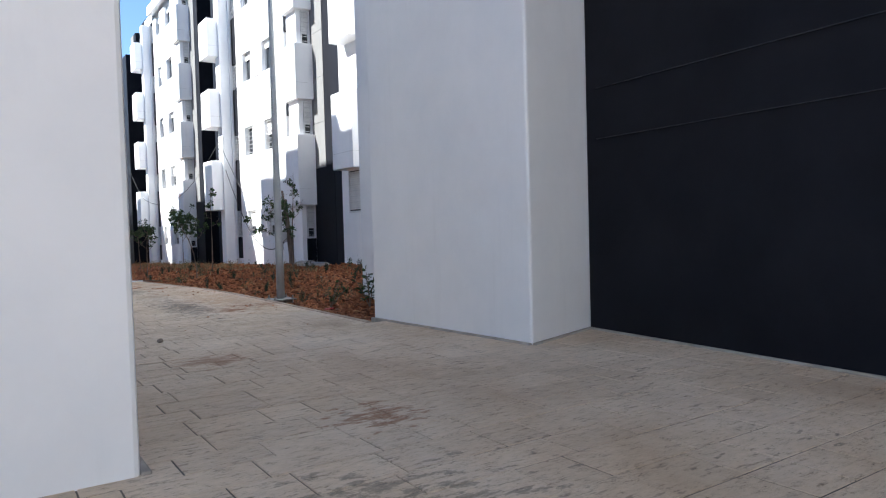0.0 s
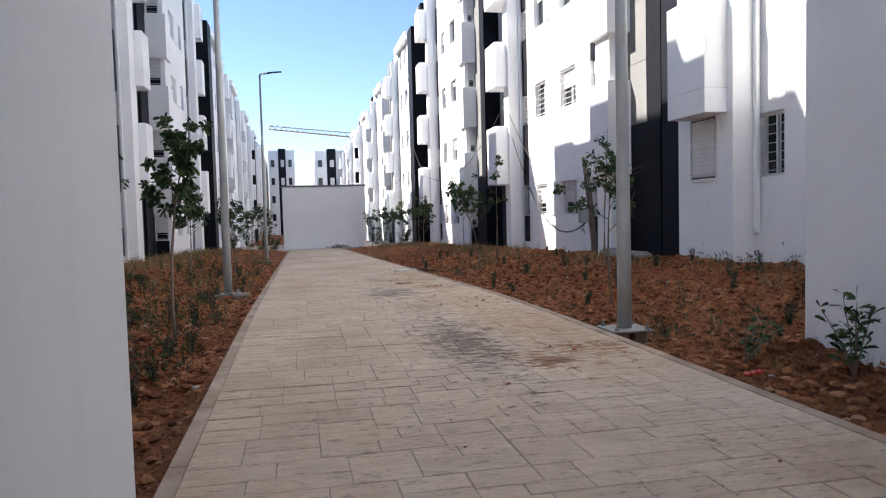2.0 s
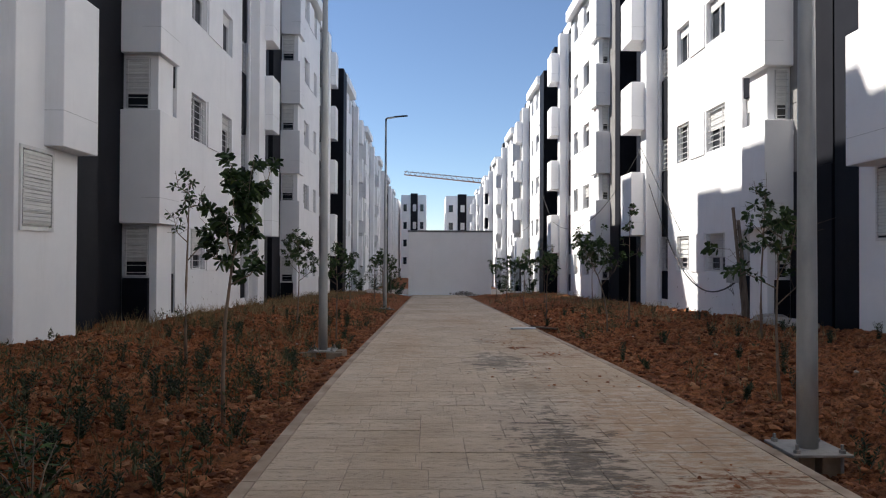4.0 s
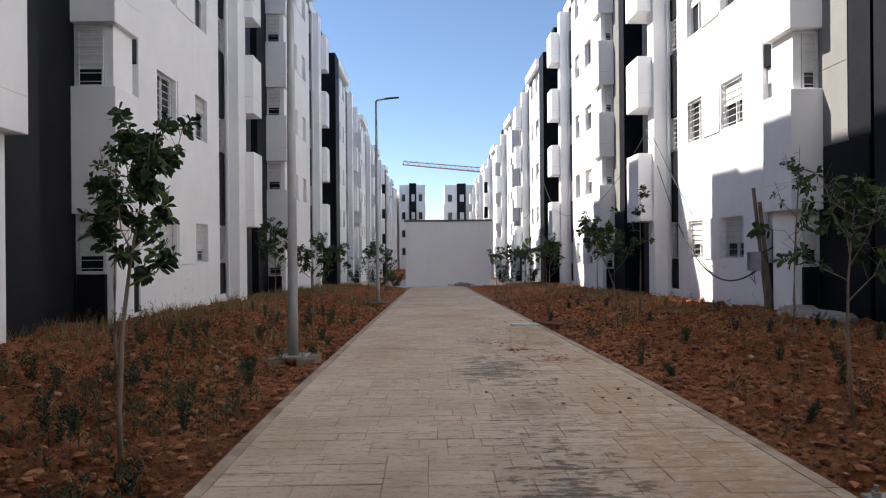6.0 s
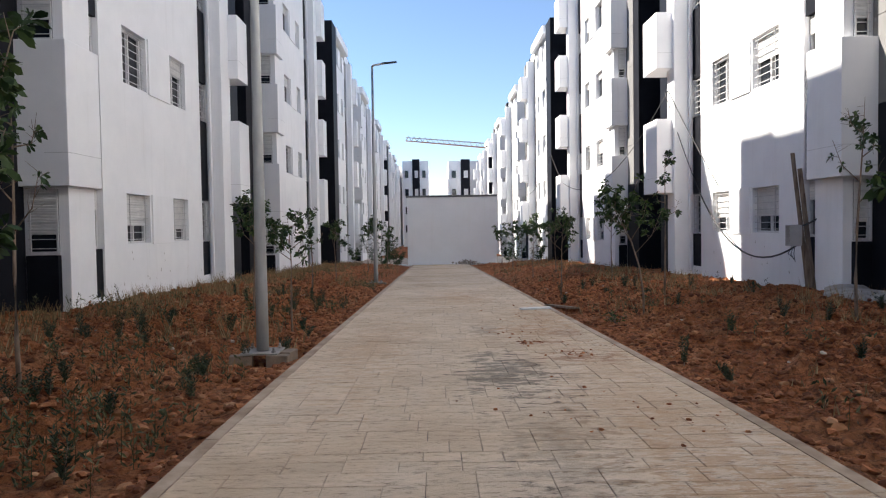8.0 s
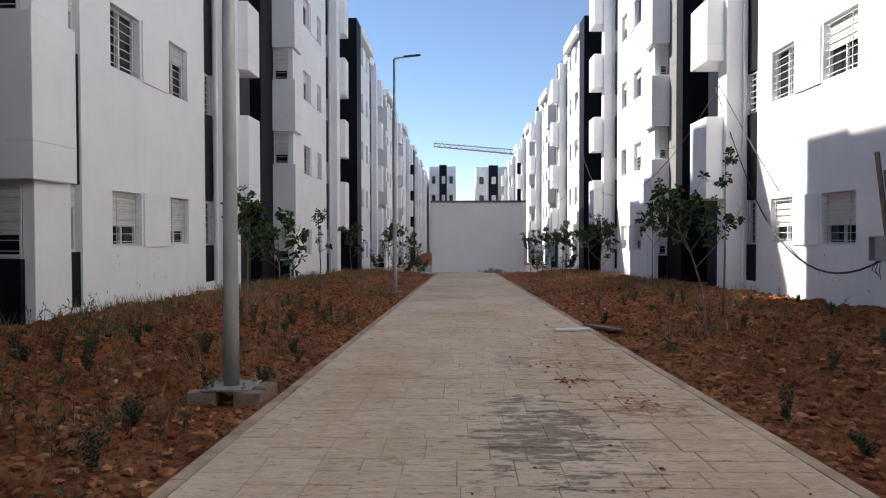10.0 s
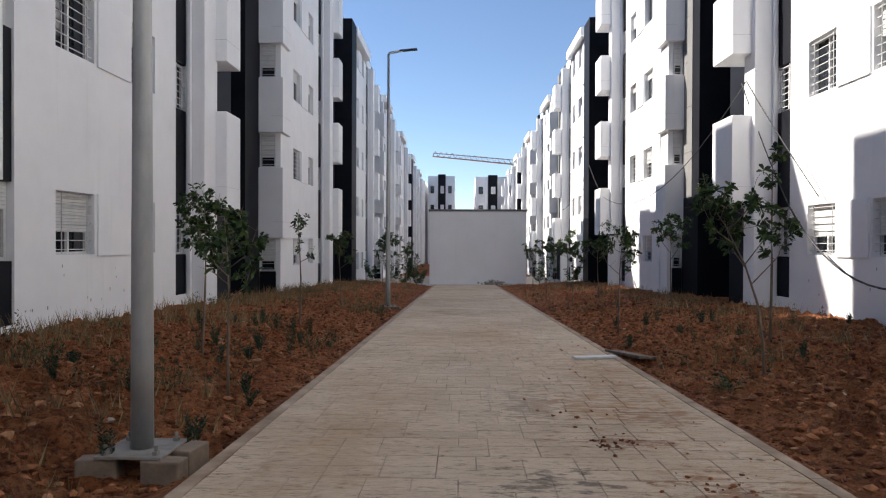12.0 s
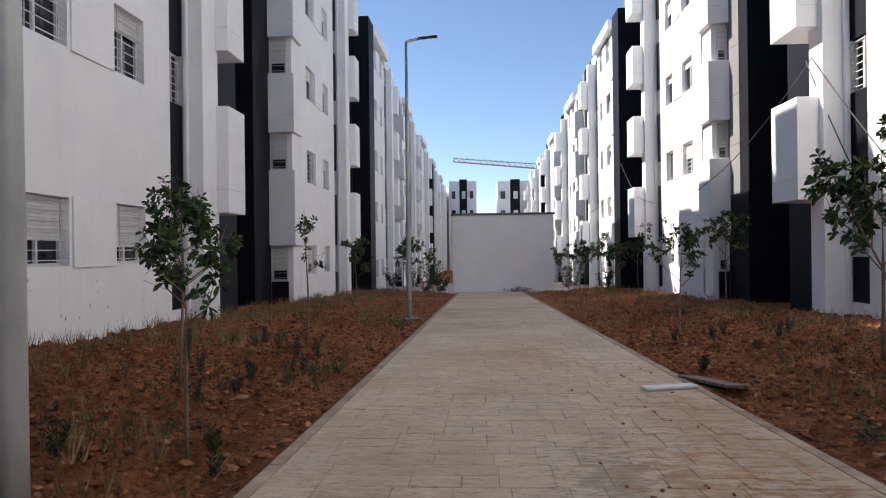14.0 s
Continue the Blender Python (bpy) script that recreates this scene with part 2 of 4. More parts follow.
# ---- builders ----
class Shape:
    """Collects vertices and faces for one mesh."""

    def __init__(self):
        self.v, self.f = [], []

    def face(self, *pts):
        i = len(self.v)
        self.v += [tuple(p) for p in pts]
        self.f.append(tuple(range(i, i + len(pts))))

    def hexa(self, p):
        """Eight corners: four below in order, four above."""
        i = len(self.v)
        self.v += [tuple(q) for q in p]
        self.f += [tuple(i + k for k in q) for q in ((3, 2, 1, 0), (4, 5, 6, 7), (0, 1, 5, 4), (1, 2, 6, 5), (2, 3, 7, 6), (3, 0, 4, 7))]

    def box(self, x0, x1, y0, y1, z0, z1):
        (x0, x1), (y0, y1), (z0, z1) = sorted((x0, x1)), sorted((y0, y1)), sorted((z0, z1))
        self.hexa([(x0, y0, z0), (x1, y0, z0), (x1, y1, z0), (x0, y1, z0), (x0, y0, z1), (x1, y0, z1), (x1, y1, z1), (x0, y1, z1)])

    def tube(self, pts, radii, sides=8):
        """A tapering tube along points, closed at its ends."""
        i, rings = len(self.v), len(pts)
        for k, p in enumerate(pts):
            p = Vector(p)
            d = Vector(pts[min(k + 1, rings - 1)]) - Vector(pts[max(k - 1, 0)])
            q = d.to_track_quat("Z", "Y")
            for a in range(sides):
                t = 2 * math.pi * a / sides
                self.v.append(tuple(p + q @ Vector((math.cos(t) * radii[k], math.sin(t) * radii[k], 0))))
        for k in range(rings - 1):
            for a in range(sides):
                b = (a + 1) % sides
                self.f.append((i + k * sides + a, i + k * sides + b, i + (k + 1) * sides + b, i + (k + 1) * sides + a))
        self.f.append(tuple(i + a for a in reversed(range(sides))))
        self.f.append(tuple(i + (rings - 1) * sides + a for a in range(sides)))

    def mesh(self, name, mat, smooth=False, bevel=0.0):
        me = bpy.data.meshes.new(name)
        me.from_pydata(self.v, [], self.f)
        if bevel or smooth:
            bm = bmesh.new()
            bm.from_mesh(me)
            bmesh.ops.remove_doubles(bm, verts=bm.verts, dist=1e-5)
            bmesh.ops.recalc_face_normals(bm, faces=bm.faces)
            if bevel:
                bmesh.ops.bevel(bm, geom=[e for e in bm.edges if len(e.link_faces) == 2 and e.calc_face_angle() > 0.5], offset=bevel, segments=2, affect="EDGES", profile=0.5)
            for f in bm.faces:
                f.smooth = smooth
            bm.to_mesh(me)
            bm.free()
        me.materials.append(mat)
        return me


def part(name, shape, mat, parent=None, label="", smooth=False, bevel=0.0):
    ob = new(name, shape.mesh(name, mat, smooth, bevel))
    if parent is not None:
        ob.parent = parent
        ob.matrix_parent_inverse = parent.matrix_basis.inverted()
    if label:
        ob["label"] = label
    return ob


def thing(name, label, category, group="", kind="", at=(0, 0, 0)):
    ob = new(name)
    ob.matrix_basis = Matrix.Translation(at)
    return tagged(ob, label, category, group, kind)


def ground_z(y):
    """The walk falls gently ahead."""
    if y < -2:
        return 0.27
    if y < 2:
        return 0.27 - 0.0295 * (y + 2) ** 2 / 8
    if y < 60:
        return 0.211 - 0.0295 * (y - 2)
    return -1.5


# ---- ground ----
X_L, X_R = -1.56, 1.76          # edges of the walk
Y_END = 37.2
LW, RW = 6.06, 6.63             # facade planes of the two rows


LAMPS = ((-2.1, 3.68), (-2.1, 18.1), (2.04, -2.08))


def soil_z(x, y):
    if x < X_L:
        d, side = X_L - x, -1
    elif x > X_R:
        d, side = x - X_R, 1
    else:
        return ground_z(y) - 0.12
    z = ground_z(y) - 0.10 * min(d / 0.2, 1.0) + 0.24 * min(d / 4.2, 1.0)
    if d < 9 and -9 < y < 60:
        e = min(d / 1.2, 1.0) * 0.75 + 0.25 * min(d / 0.2, 1.0)
        z += e * (0.07 * noise.noise((x * 0.9, y * 0.9, 3.1)) + 0.08 * noise.noise((x * 2.7, y * 2.7, 7.7)) + 0.10 * abs(noise.noise((x * 5.5, y * 5.5, 1.3))) + 0.075 * abs(noise.noise((x * 11, y * 11, 5.3))) + 0.05 * noise.noise((x * 21, y * 21, 2.2)))
    for lx, ly in LAMPS:
        r = math.hypot(x - lx, y - ly)
        if r < 0.75:
            z -= 0.13 * min(1.0, (0.75 - r) / 0.3)
    if y > 37.4:
        z = ground_z(y) - 0.2
    if -40 < y < -5.6 and -9 < x < 6.2:
        z = ground_z(y) - 0.12
    return z


def steps(a, b, d):
    n = max(1, round((b - a) / d))
    return [a + (b - a) * i / n for i in range(n)]


xs = [-1500, -400, -120, -40, -16, -10] + steps(-7.0, X_L - 0.02, 0.052) + [X_L - 0.02, X_L + 0.06, 0, X_R - 0.06] + steps(X_R + 0.02, 7.4, 0.052) + [7.4, 10, 16, 40, 120, 400, 1500]
ys = [-1500, -300, -80, -30, -16, -12, -8] + steps(-6, 12, 0.052) + steps(12, 16, 0.1) + steps(16, 38, 0.2) + [38, 42, 48, 54, 60, 66, 80, 100, 160, 400, 1500]
gs = Shape()
gs.v = [(x, y, soil_z(x, y)) for y in ys for x in xs]
nx = len(xs)
gs.f = [(j * nx + i, j * nx + i + 1, (j + 1) * nx + i + 1, (j + 1) * nx + i) for j in range(len(ys) - 1) for i in range(nx - 1)]
ground = tagged(part("ground", gs, SOIL, smooth=False), "bare red clay soil with clods beside the walk", "ground", "", "structure")


# ---- apartment blocks ----
def wall_with_holes(s, put, v0, v1, z0, z1, holes, depth):
    """A facade in the plane u = 0 with recesses of that depth."""
    vs = sorted({v0, v1, *(h[0] for h in holes), *(h[1] for h in holes)})
    zs = sorted({z0, z1, *(h[2] for h in holes), *(h[3] for h in holes)})
    for a, b in zip(vs, vs[1:]):
        for c, d in zip(zs, zs[1:]):
            if not any(h[0] <= a and b <= h[1] and h[2] <= c and d <= h[3] for h in holes):
                s.face(put(0, a, c), put(0, b, c), put(0, b, d), put(0, a, d))
    for a, b, c, d in holes:
        for p, q in (((a, c), (b, c)), ((b, c), (b, d)), ((b, d), (a, d)), ((a, d), (a, c))):
            s.face(put(0, *p), put(0, *q), put(-depth, *q), put(-depth, *p))


def prism(put, u0, u1, v0, v1, z0, z1, s=None):
    s = s or Shape()
    s.hexa([put(u0, v0, z0), put(u1, v0, z0), put(u1, v1, z0), put(u0, v1, z0), put(u0, v0, z1), put(u1, v0, z1), put(u1, v1, z1), put(u0, v1, z1)])
    return s


UP = 2.80                        # storey above the first floor
WIN_Z = [(1.21, 2.17)] + [(4.27 + UP * k, 5.35 + UP * k) for k in range(4)]
BOX_Z = [(2.16, 4.37)] + [(5.48 + UP * k, 7.20 + UP * k) for k in range(3)]
TOP = 14.3


def ribbed(place, a0, a1, z0, z1):
    """A roller shutter: one sheet with a groove at each slat."""
    s, z, n = Shape(), z1, 0
    while z > z0 + 0.02:
        low = max(z - 0.05, z0)
        for d, h in ((0.0, z), (0.012, z - 0.008), (0.012, low + 0.006)):
            s.v += [place(a0, d, h), place(a1, d, h)]
            n += 1
        z = low
    s.v += [place(a0, 0.0, z0), place(a1, 0.0, z0)]
    s.f = [(2 * k, 2 * k + 1, 2 * k + 3, 2 * k + 2) for k in range(n)]
    return s


def window(block, put, v0, v1, z0, z1, closed, grille, depth=0.17):
    w = part("window", prism(put, -depth - 0.02, -depth, v0, v1, z0, z1), GLASS, block)
    f = Shape()
    t = 0.045
    for a, b, c, d in ((v0, v1, z0, z0 + t), (v0, v1, z1 - t, z1), (v0, v0 + t, z0 + t, z1 - t), (v1 - t, v1, z0 + t, z1 - t), ((v0 + v1) / 2 - t / 2, (v0 + v1) / 2 + t / 2, z0 + t, z1 - t)):
        prism(put, -depth + 0.001, -depth + 0.045, a, b, c, d, f)
    part("frame", f, FRAME, w)
    if closed > 0:
        part("roller_shutter", ribbed(lambda a, d, z: put(-depth + 0.046 + d, a, z), v0 + 0.012, v1 - 0.012, max(z0 + 0.005, z1 - closed * (z1 - z0)), z1 - 0.004), SHUTTER, w)
    if grille:
        n = 7
        for k in range(n):
            z = z0 + (z1 - z0) * (k + 0.6) / n
            part("grille_bar", prism(put, -0.06, -0.046, v0 + 0.01, v1 - 0.01, z - 0.007, z + 0.007), GRILLE, w)
        for v in (v0 + 0.2 * (v1 - v0), v0 + 0.86 * (v1 - v0)):
            part("grille_bar", prism(put, -0.045, -0.034, v - 0.007, v + 0.007, z0 + 0.02, z1 - 0.02), GRILLE, w)
    return w


def apartment_block(side, W, a0, a1, sa, w_a, w_b, sb, pier, b0, b1, ua, ub, up, ut, slit_colour, label, seed):
    """side: +1 right, -1 left. a0-a1 near balconies, sa slit, w_a/w_b windows, sb tall slit, pier, b0-b1 far balconies; u's: how far they stand out."""
    rnd = random.Random(seed)

    def put(u, v, z):
        return (side * (W - u), v, z)

    v0, v1, low = a0 + 0.2, pier[1], -2.6

    def loggia_window(z0, z1):
        w = part("window", prism(put, 0.04, 0.04 - ut, v0 - 0.016, v0 - 0.003, z0, z1), GLASS, block)
        f = Shape()
        for a, b, c, d in ((0.04, 0.01, z0, z1), (0.07 - ut, 0.04 - ut, z0, z1), (0.01, 0.07 - ut, z0, z0 + 0.04), (0.01, 0.07 - ut, z1 - 0.04, z1)):
            prism(put, a, b, v0 - 0.035, v0 - 0.0162, c, d, f)
        part("frame", f, FRAME, w)
        part("roller_shutter", ribbed(lambda a, d, z: put(a, v0 - 0.017 - d, z), 0.008, 0.072 - ut, z0 + 0.3 * (z1 - z0), z1 - 0.042), SHUTTER, w)
        for k in range(7):
            z = z0 + (z1 - z0) * (k + 0.6) / 7
            part("grille_bar", prism(put, 0.04, 0.04 - ut, v0 - 0.062, v0 - 0.05, z - 0.006, z + 0.006), GRILLE, w)
    block = thing("apartment_building", label, "building", "rows of apartment blocks", at=(side * W, v0, 0))
    holes = [(sa[0], sa[1], 0.30, TOP - 0.6)]
    holes += [(w[0], w[1], z0, z1) for w in (w_a, w_b) for z0, z1 in WIN_Z]
    holes += [(sb[0], sb[1], 0.30, TOP - 0.6)]
    s = Shape()
    wall_with_holes(s, put, v0, v1, low, TOP - 0.6, holes, 0.19)
    prism(put, -0.19, -9.0, v0, v1, low, TOP - 0.6, s)
    s.face(put(0, v0, low), put(-0.19, v0, low), put(-0.19, v0, TOP - 0.6), put(0, v0, TOP - 0.6))
    s.face(put(0, v1, low), put(-0.19, v1, low), put(-0.19, v1, TOP - 0.6), put(0, v1, TOP - 0.6))
    part("wall", s, WHITE, block)
    c = Shape()
    prism(put, 0.30, -9.0, sa[1] - 0.1, sb[0] - 0.05, TOP - 0.35, TOP + 0.15, c)
    part("cornice", c, WHITE, block, "white projecting roof cornice", bevel=0.02)
    c = Shape()
    prism(put, 0.04, -9.0, v0, sa[1] - 0.1, TOP - 0.6, TOP - 0.1, c)
    part("parapet", c, WHITE, block)
    c = Shape()
    prism(put, 0.04, -9.0, sb[0] - 0.05, v1, TOP - 0.6, TOP - 0.1, c)
    part("parapet", c, WHITE, block)
    for k, (z0, z1) in enumerate(WIN_Z):
        for w in (w_a, w_b):
            window(block, put, w[0], w[1], z0, z1, rnd.choice((0.45, 0.62, 0.72, 1.0)) if k == 0 else rnd.choice((0.25, 0.35, 0.5, 0.0)), k < 2)
        lo, hi = sorted((w_a, w_b))
        part("wall_panel", prism(put, 0.0, 0.035, lo[1] + 0.06, hi[0] - 0.02, z0 - 0.03, z1 + 0.02), WHITE, block, bevel=0.006)
    # tall slit with black panels and louvred lights; on the right, black above also paints recess shade
    marks = [0.30, 1.15] + [x for k in range(4) for x in (2.2 + 1.05 * (k > 0) + UP * (k - (k > 0)) if k == 0 else 5.2 + UP * (k - 1), 4.22 + UP * k)] + [5.2 + UP * 3, TOP - 0.6]
    for k, sl in ((k, sl) for sl in (sa, sb) for k in range(len(marks) - 1)):
        z0, z1 = marks[k], marks[k + 1]
        if k % 2 == 0:
            part("slit_panel", prism(put, -0.188, -0.035, sl[0] + 0.004, sl[1] - 0.004, z0 + 0.002, z1), slit_colour, block, "plain panel in a slit")
        else:
            window(block, put, sl[0] + 0.004, sl[1] - 0.004, z0 + 0.004, z1 - 0.004, 0.35 if sl is sa else 0.0, sl is sb, 0.16)
    # pier that carries the far balconies
    part("pier", prism(put, 0.0, up, pier[0], pier[2], low, TOP - 0.65), WHITE, block, bevel=0.01)
    part("pier", prism(put, 0.0, 0.2, v0 + 0.002, a1 - 0.06, low, TOP - 0.65), WHITE, block, bevel=0.01)
    part("downpipe", prism(put, 0.0, 0.09, pier[0] - 0.10, pier[0] - 0.012, 0.2, TOP - 0.7), WHITE, block, bevel=0.02)
    # balconies
    for z0, z1 in BOX_Z:
        part("balcony", prism(put, ua, -0.62, a0, a1, z0, z1), WHITE, block, "white closed balcony parapet", bevel=0.012)
        part("balcony", prism(put, ub, -0.05, b0, b1, z0 + (0.09 if side > 0 else 0.02), z1 - (0.14 if side > 0 else 0)), WHITE, block, "white closed balcony parapet", bevel=0.012)
        for a, b, u in ((a0, a1, ua), (b0, b1, ub)):
            part("joint", prism(put, u + 0.002, -0.04, a - 0.002, b + 0.002, z0 + 0.50, z0 + 0.508), GRILLE, block)
        # door behind the far balcony
        d = pier[2] < v1 - 0.3 and part("balcony_door", prism(put, 0.002, 0.012, pier[2] + 0.12, v1 - 0.08, z1 + 0.02, z1 + 1.05), GLASS, block)
        d and part("roller_shutter", ribbed(lambda a, e, z: put(0.014 + e, a, z), pier[2] + 0.14, v1 - 0.10, z1 + 0.35, z1 + 1.05), SHUTTER, d)
        # shutter of the loggia, facing along the walk
        loggia_window(z1 + 0.02, z1 + 1.06)
    loggia_window(1.12, 2.12)
    d = pier[2] < v1 - 0.3 and part("ground_door", prism(put, 0.002, 0.012, pier[2] + 0.12, v1 - 0.08, 0.3, 2.1), FRAME, block, "white metal door")
    d and part("pane", prism(put, 0.013, 0.018, pier[2] + 0.18, v1 - 0.14, 1.2, 2.0), GLASS, d)
    part("low_wall", prism(put, 0.06, 0.02 - ut, v0 - 0.10, v0 - 0.004, low, 1.10), BLACK, block, "black painted low wall")
    # stair tower in front of the near end, on the sunny side pale above the ground floor
    part("stair_tower", prism(put, -ut, -4.0, v0 - 1.55, v0 - 0.06, low, 3.3 if side > 0 else TOP + 1.1), BLACK, block, "black painted stair tower wall", bevel=0.01)
    if side > 0:
        part("stair_tower", prism(put, -ut - 0.02, -4.0, v0 - 1.55, v0 - 0.953, 3.303, TOP + 1.1), BLACK, block, "black painted stair tower wall", bevel=0.01)
        z = 3.303
        while z < TOP + 0.9:
            top = min(z + 1.40, TOP + 1.1)
            part("stair_panel", prism(put, -ut - 0.004, -4.0, v0 - 0.95, v0 - 0.06, z, top - 0.008), PALEGREY, block, "pale grey painted stair tower panel", bevel=0.004)
            z = top
    part("stair_recess", prism(put, -1.5, -4.0, v0 - 6.2, v0 - 1.551, low, 12.2 if side < 0 else TOP - 0.2), BLACK, block, "black painted recessed wall")
    part("tower_panel", prism(put, -0.06, -1.9, v1 + 0.003, v1 + 1.5, low, TOP + 0.1), BLACK, block, "black painted panel")
    return block


right = apartment_block(1, RW, 7.25, 8.30, (8.65, 9.04), (9.97, 11.13), (12.23, 13.28), (14.02, 14.66), (14.70, 15.9, 15.25), 14.85, 16.04, 0.35, 0.87, 0.45, 0.24, BLACK,
                        "five-storey white apartment block with black stair tower in sunlight", 3)
left = apartment_block(-1, LW, 6.80, 7.84, (8.22, 8.54), (9.48, 10.56), (11.78, 12.78), (13.76, 14.38), (14.42, 15.9, 15.2), 15.08, 16.05, 0.32, 0.62, 0.36, 0.45, BLACK,
                       "five-storey white apartment block with black stair tower in shade", 8)
near_right = apartment_block(1, RW, 7.25, 8.30, (8.65, 9.04), (9.97, 11.13), (12.23, 13.28), (14.02, 14.66), (14.70, 16.4, 16.39), 14.85, 16.04, 0.35, 0.87, 0.45, 0.24, WHITE,
                             "five-storey white apartment block beside the entrance, in sunlight", 4)
near_right.matrix_basis = Matrix.Translation((0, -12.4, 0.68)) @ near_right.matrix_basis
near_left = apartment_block(-1, LW, 6.80, 7.84, (8.22, 8.54), (9.48, 10.56), (11.78, 12.78), (13.76, 14.38), (14.42, 16.0, 15.98), 15.08, 16.05, 0.32, 0.62, 0.36, 0.45, WHITE,
                            "five-storey white apartment block beside the entrance, in shade", 9)
near_left.matrix_basis = Matrix.Translation((0, -12.4, 0.82)) @ near_left.matrix_basis
for dy, dzr, dzl in ((14.4, -0.45, -0.60), (28.8, -1.2, -1.3), (43.2, -1.8, -1.9), (57.6, -2.2, -2.3), (72.0, -2.5, -2.6), (86.4, -2.8, -2.9)):
    copy_thing(right, Matrix.Translation((0, dy, dzr)) @ right.matrix_basis)
    copy_thing(left, Matrix.Translation((0, dy, dzl)) @ left.matrix_basis)


def gable_tower(side, W, y, top):
    t = thing("stair_tower", "tall black painted stair tower rising above the roofs", "tower", "black stair towers", at=(side * W, y, 0))
    s = Shape()
    prism(lambda u, v, z: (side * (W - u), v, z), 0.42, -5.0, y, y + 1.5, -4, top, s)
    part("wall", s, BLACK, t, bevel=0.02)
    s = Shape()
    s.tube([(side * (W + 0.3), y + 0.5, top), (side * (W + 0.3), y + 0.5, top + 0.8)], [0.02, 0.015], 5)
    part("antenna", s, DARKMETAL, t)


for y, top in ((34.4, 12.7), (77.6, 10.9)):
    gable_tower(1, RW, y, top)
    gable_tower(-1, LW, y, top)


def far_block(x0, x1, y, top, label):
    """A block across the far end, with its face towards the walk."""
    b = thing("apartment_building", label, "building", "blocks across the far end", at=((x0 + x1) / 2, y, -2))
    part("wall", (lambda s: (s.box(x0, x1, y, y + 10, -3, top), s)[1])(Shape()), WHITE, b)
    w = x1 - x0
    s = Shape()
    s.box(x0 + 0.38 * w, x0 + 0.66 * w, y - 0.12, y - 0.003, -3, top + 0.25)
    part("dark_panel", s, BLACK, b, "black painted vertical strip")
    for k in range(4):
        for f in (0.1, 0.47, 0.76):
            s = Shape()
            s.box(x0 + f * w, x0 + (f + 0.13) * w, y - 0.16, y - 0.123, top - 2.6 - 2.8 * k, top - 1.5 - 2.8 * k)
            part("window", s, FRAME if f == 0.47 else GLASS, b)
    return b


far_block(-5.1, -1.1, 104, 11.5, "distant white apartment block with black strip")
far_block(2.0, 7.0, 104, 11.4, "distant white apartment block with black strip")
far_block(-16.0, -5.6, 106, 11.0, "distant white apartment block with black strip")
far_block(7.4, 18.0, 106, 11.0, "distant white apartment block with black strip")

# ---- entrance walls ----
def entrance(name, x0, x1, y0, y1, z1, mat, label):
    s = Shape()
    s.box(x0, x1, y0, y1, -1.0, z1)
    return tagged(part(name, s, mat, bevel=0.03), label, "wall", "", "structure")


entrance("wall_west", -9.0, -1.59, -9.8, -5.31, 13.5, GREYWHITE, "plain pale grey painted wall at the entrance")
def angled_wall(name, plan, z1, mat, label):
    s = Shape()
    n = len(plan)
    s.v = [(x, y, -1.0) for x, y in plan] + [(x, y, z1) for x, y in plan]
    s.f = [tuple(reversed(range(n))), tuple(range(n, 2 * n))] + [(k, (k + 1) % n, n + (k + 1) % n, n + k) for k in range(n)]
    return tagged(part(name, s, mat, bevel=0.03), label, "wall", "", "structure")


def foot(p, q, out):
    """A mortar fillet along the foot of a wall from p to q, standing out to one side."""
    d = (Vector(q) - Vector(p)).normalized()
    o = Vector((-d.y, d.x)) * out
    s = Shape()
    c = [Vector(p), Vector(q), Vector(q) + o, Vector(p) + o]
    if out < 0:
        c.reverse()
    s.hexa([(a.x, a.y, 0.2) for a in c] + [(a.x, a.y, 0.288) for a in c])
    tagged(part("trim", s, CONCRETE, bevel=0.012), "rough grey mortar fillet at the foot of the wall", "trim", "", "structure")


E_FAR, E_NEAR, E_IN, B_END = (1.92, -5.6), (2.10, -8.38), (3.22, -8.02), (2.40, -19.0)
angled_wall("wall_east", (E_NEAR, E_IN, (6.2, -8.02), (6.2, -5.6), E_FAR), 13.5, GREYWHITE, "plain white painted corner wall at the entrance")
entrance("wall_east_back", 2.90, 6.2, -5.597, -3.4, 13.5, GREYWHITE, "plain white painted set-back wall beside a shrub")
angled_wall("wall_black", (B_END, (6.2, -19.0), (6.2, -8.023), (3.223, -8.023)), 13.5, BLACK, "black painted entrance wall with thin horizontal joints")
entrance("wall_south", -12.0, 6.2, -22.0, -19.003, 13.5, GREYWHITE, "plain white painted wall closing the entrance")
for z in (2.26, 2.78, 5.2):
    s = Shape()
    s.hexa([(2.385, -19.0, z), (2.398, -19.0, z), (3.205, -8.2, z), (3.192, -8.2, z), (2.385, -19.0, z + 0.006), (2.398, -19.0, z + 0.006), (3.205, -8.2, z + 0.006), (3.192, -8.2, z + 0.006)])
    tagged(part("trim", s, DARKMETAL), "thin grey joint in the black wall", "trim", "", "structure")
foot(E_FAR, E_NEAR, -0.05)
foot(E_NEAR, E_IN, -0.05)
foot((3.22, -8.05), B_END, -0.05)
foot((-1.59, -5.31), (-1.59, -9.8), 0.05)

# wall across the end of the walk
s = Shape()
s.box(-1.86, 3.42, 37.57, 41.5, -1.6, 3.16)
end_wall = tagged(part("wall_north", s, END_WHITE, bevel=0.02), "plain white utility building closing the walk", "wall", "", "structure")
s = Shape()
s.box(-1.92, 3.48, 37.51, 41.56, 3.164, 3.27)
tagged(part("trim", s, COPING, bevel=0.01), "dark concrete coping on the white wall", "trim", "", "structure")


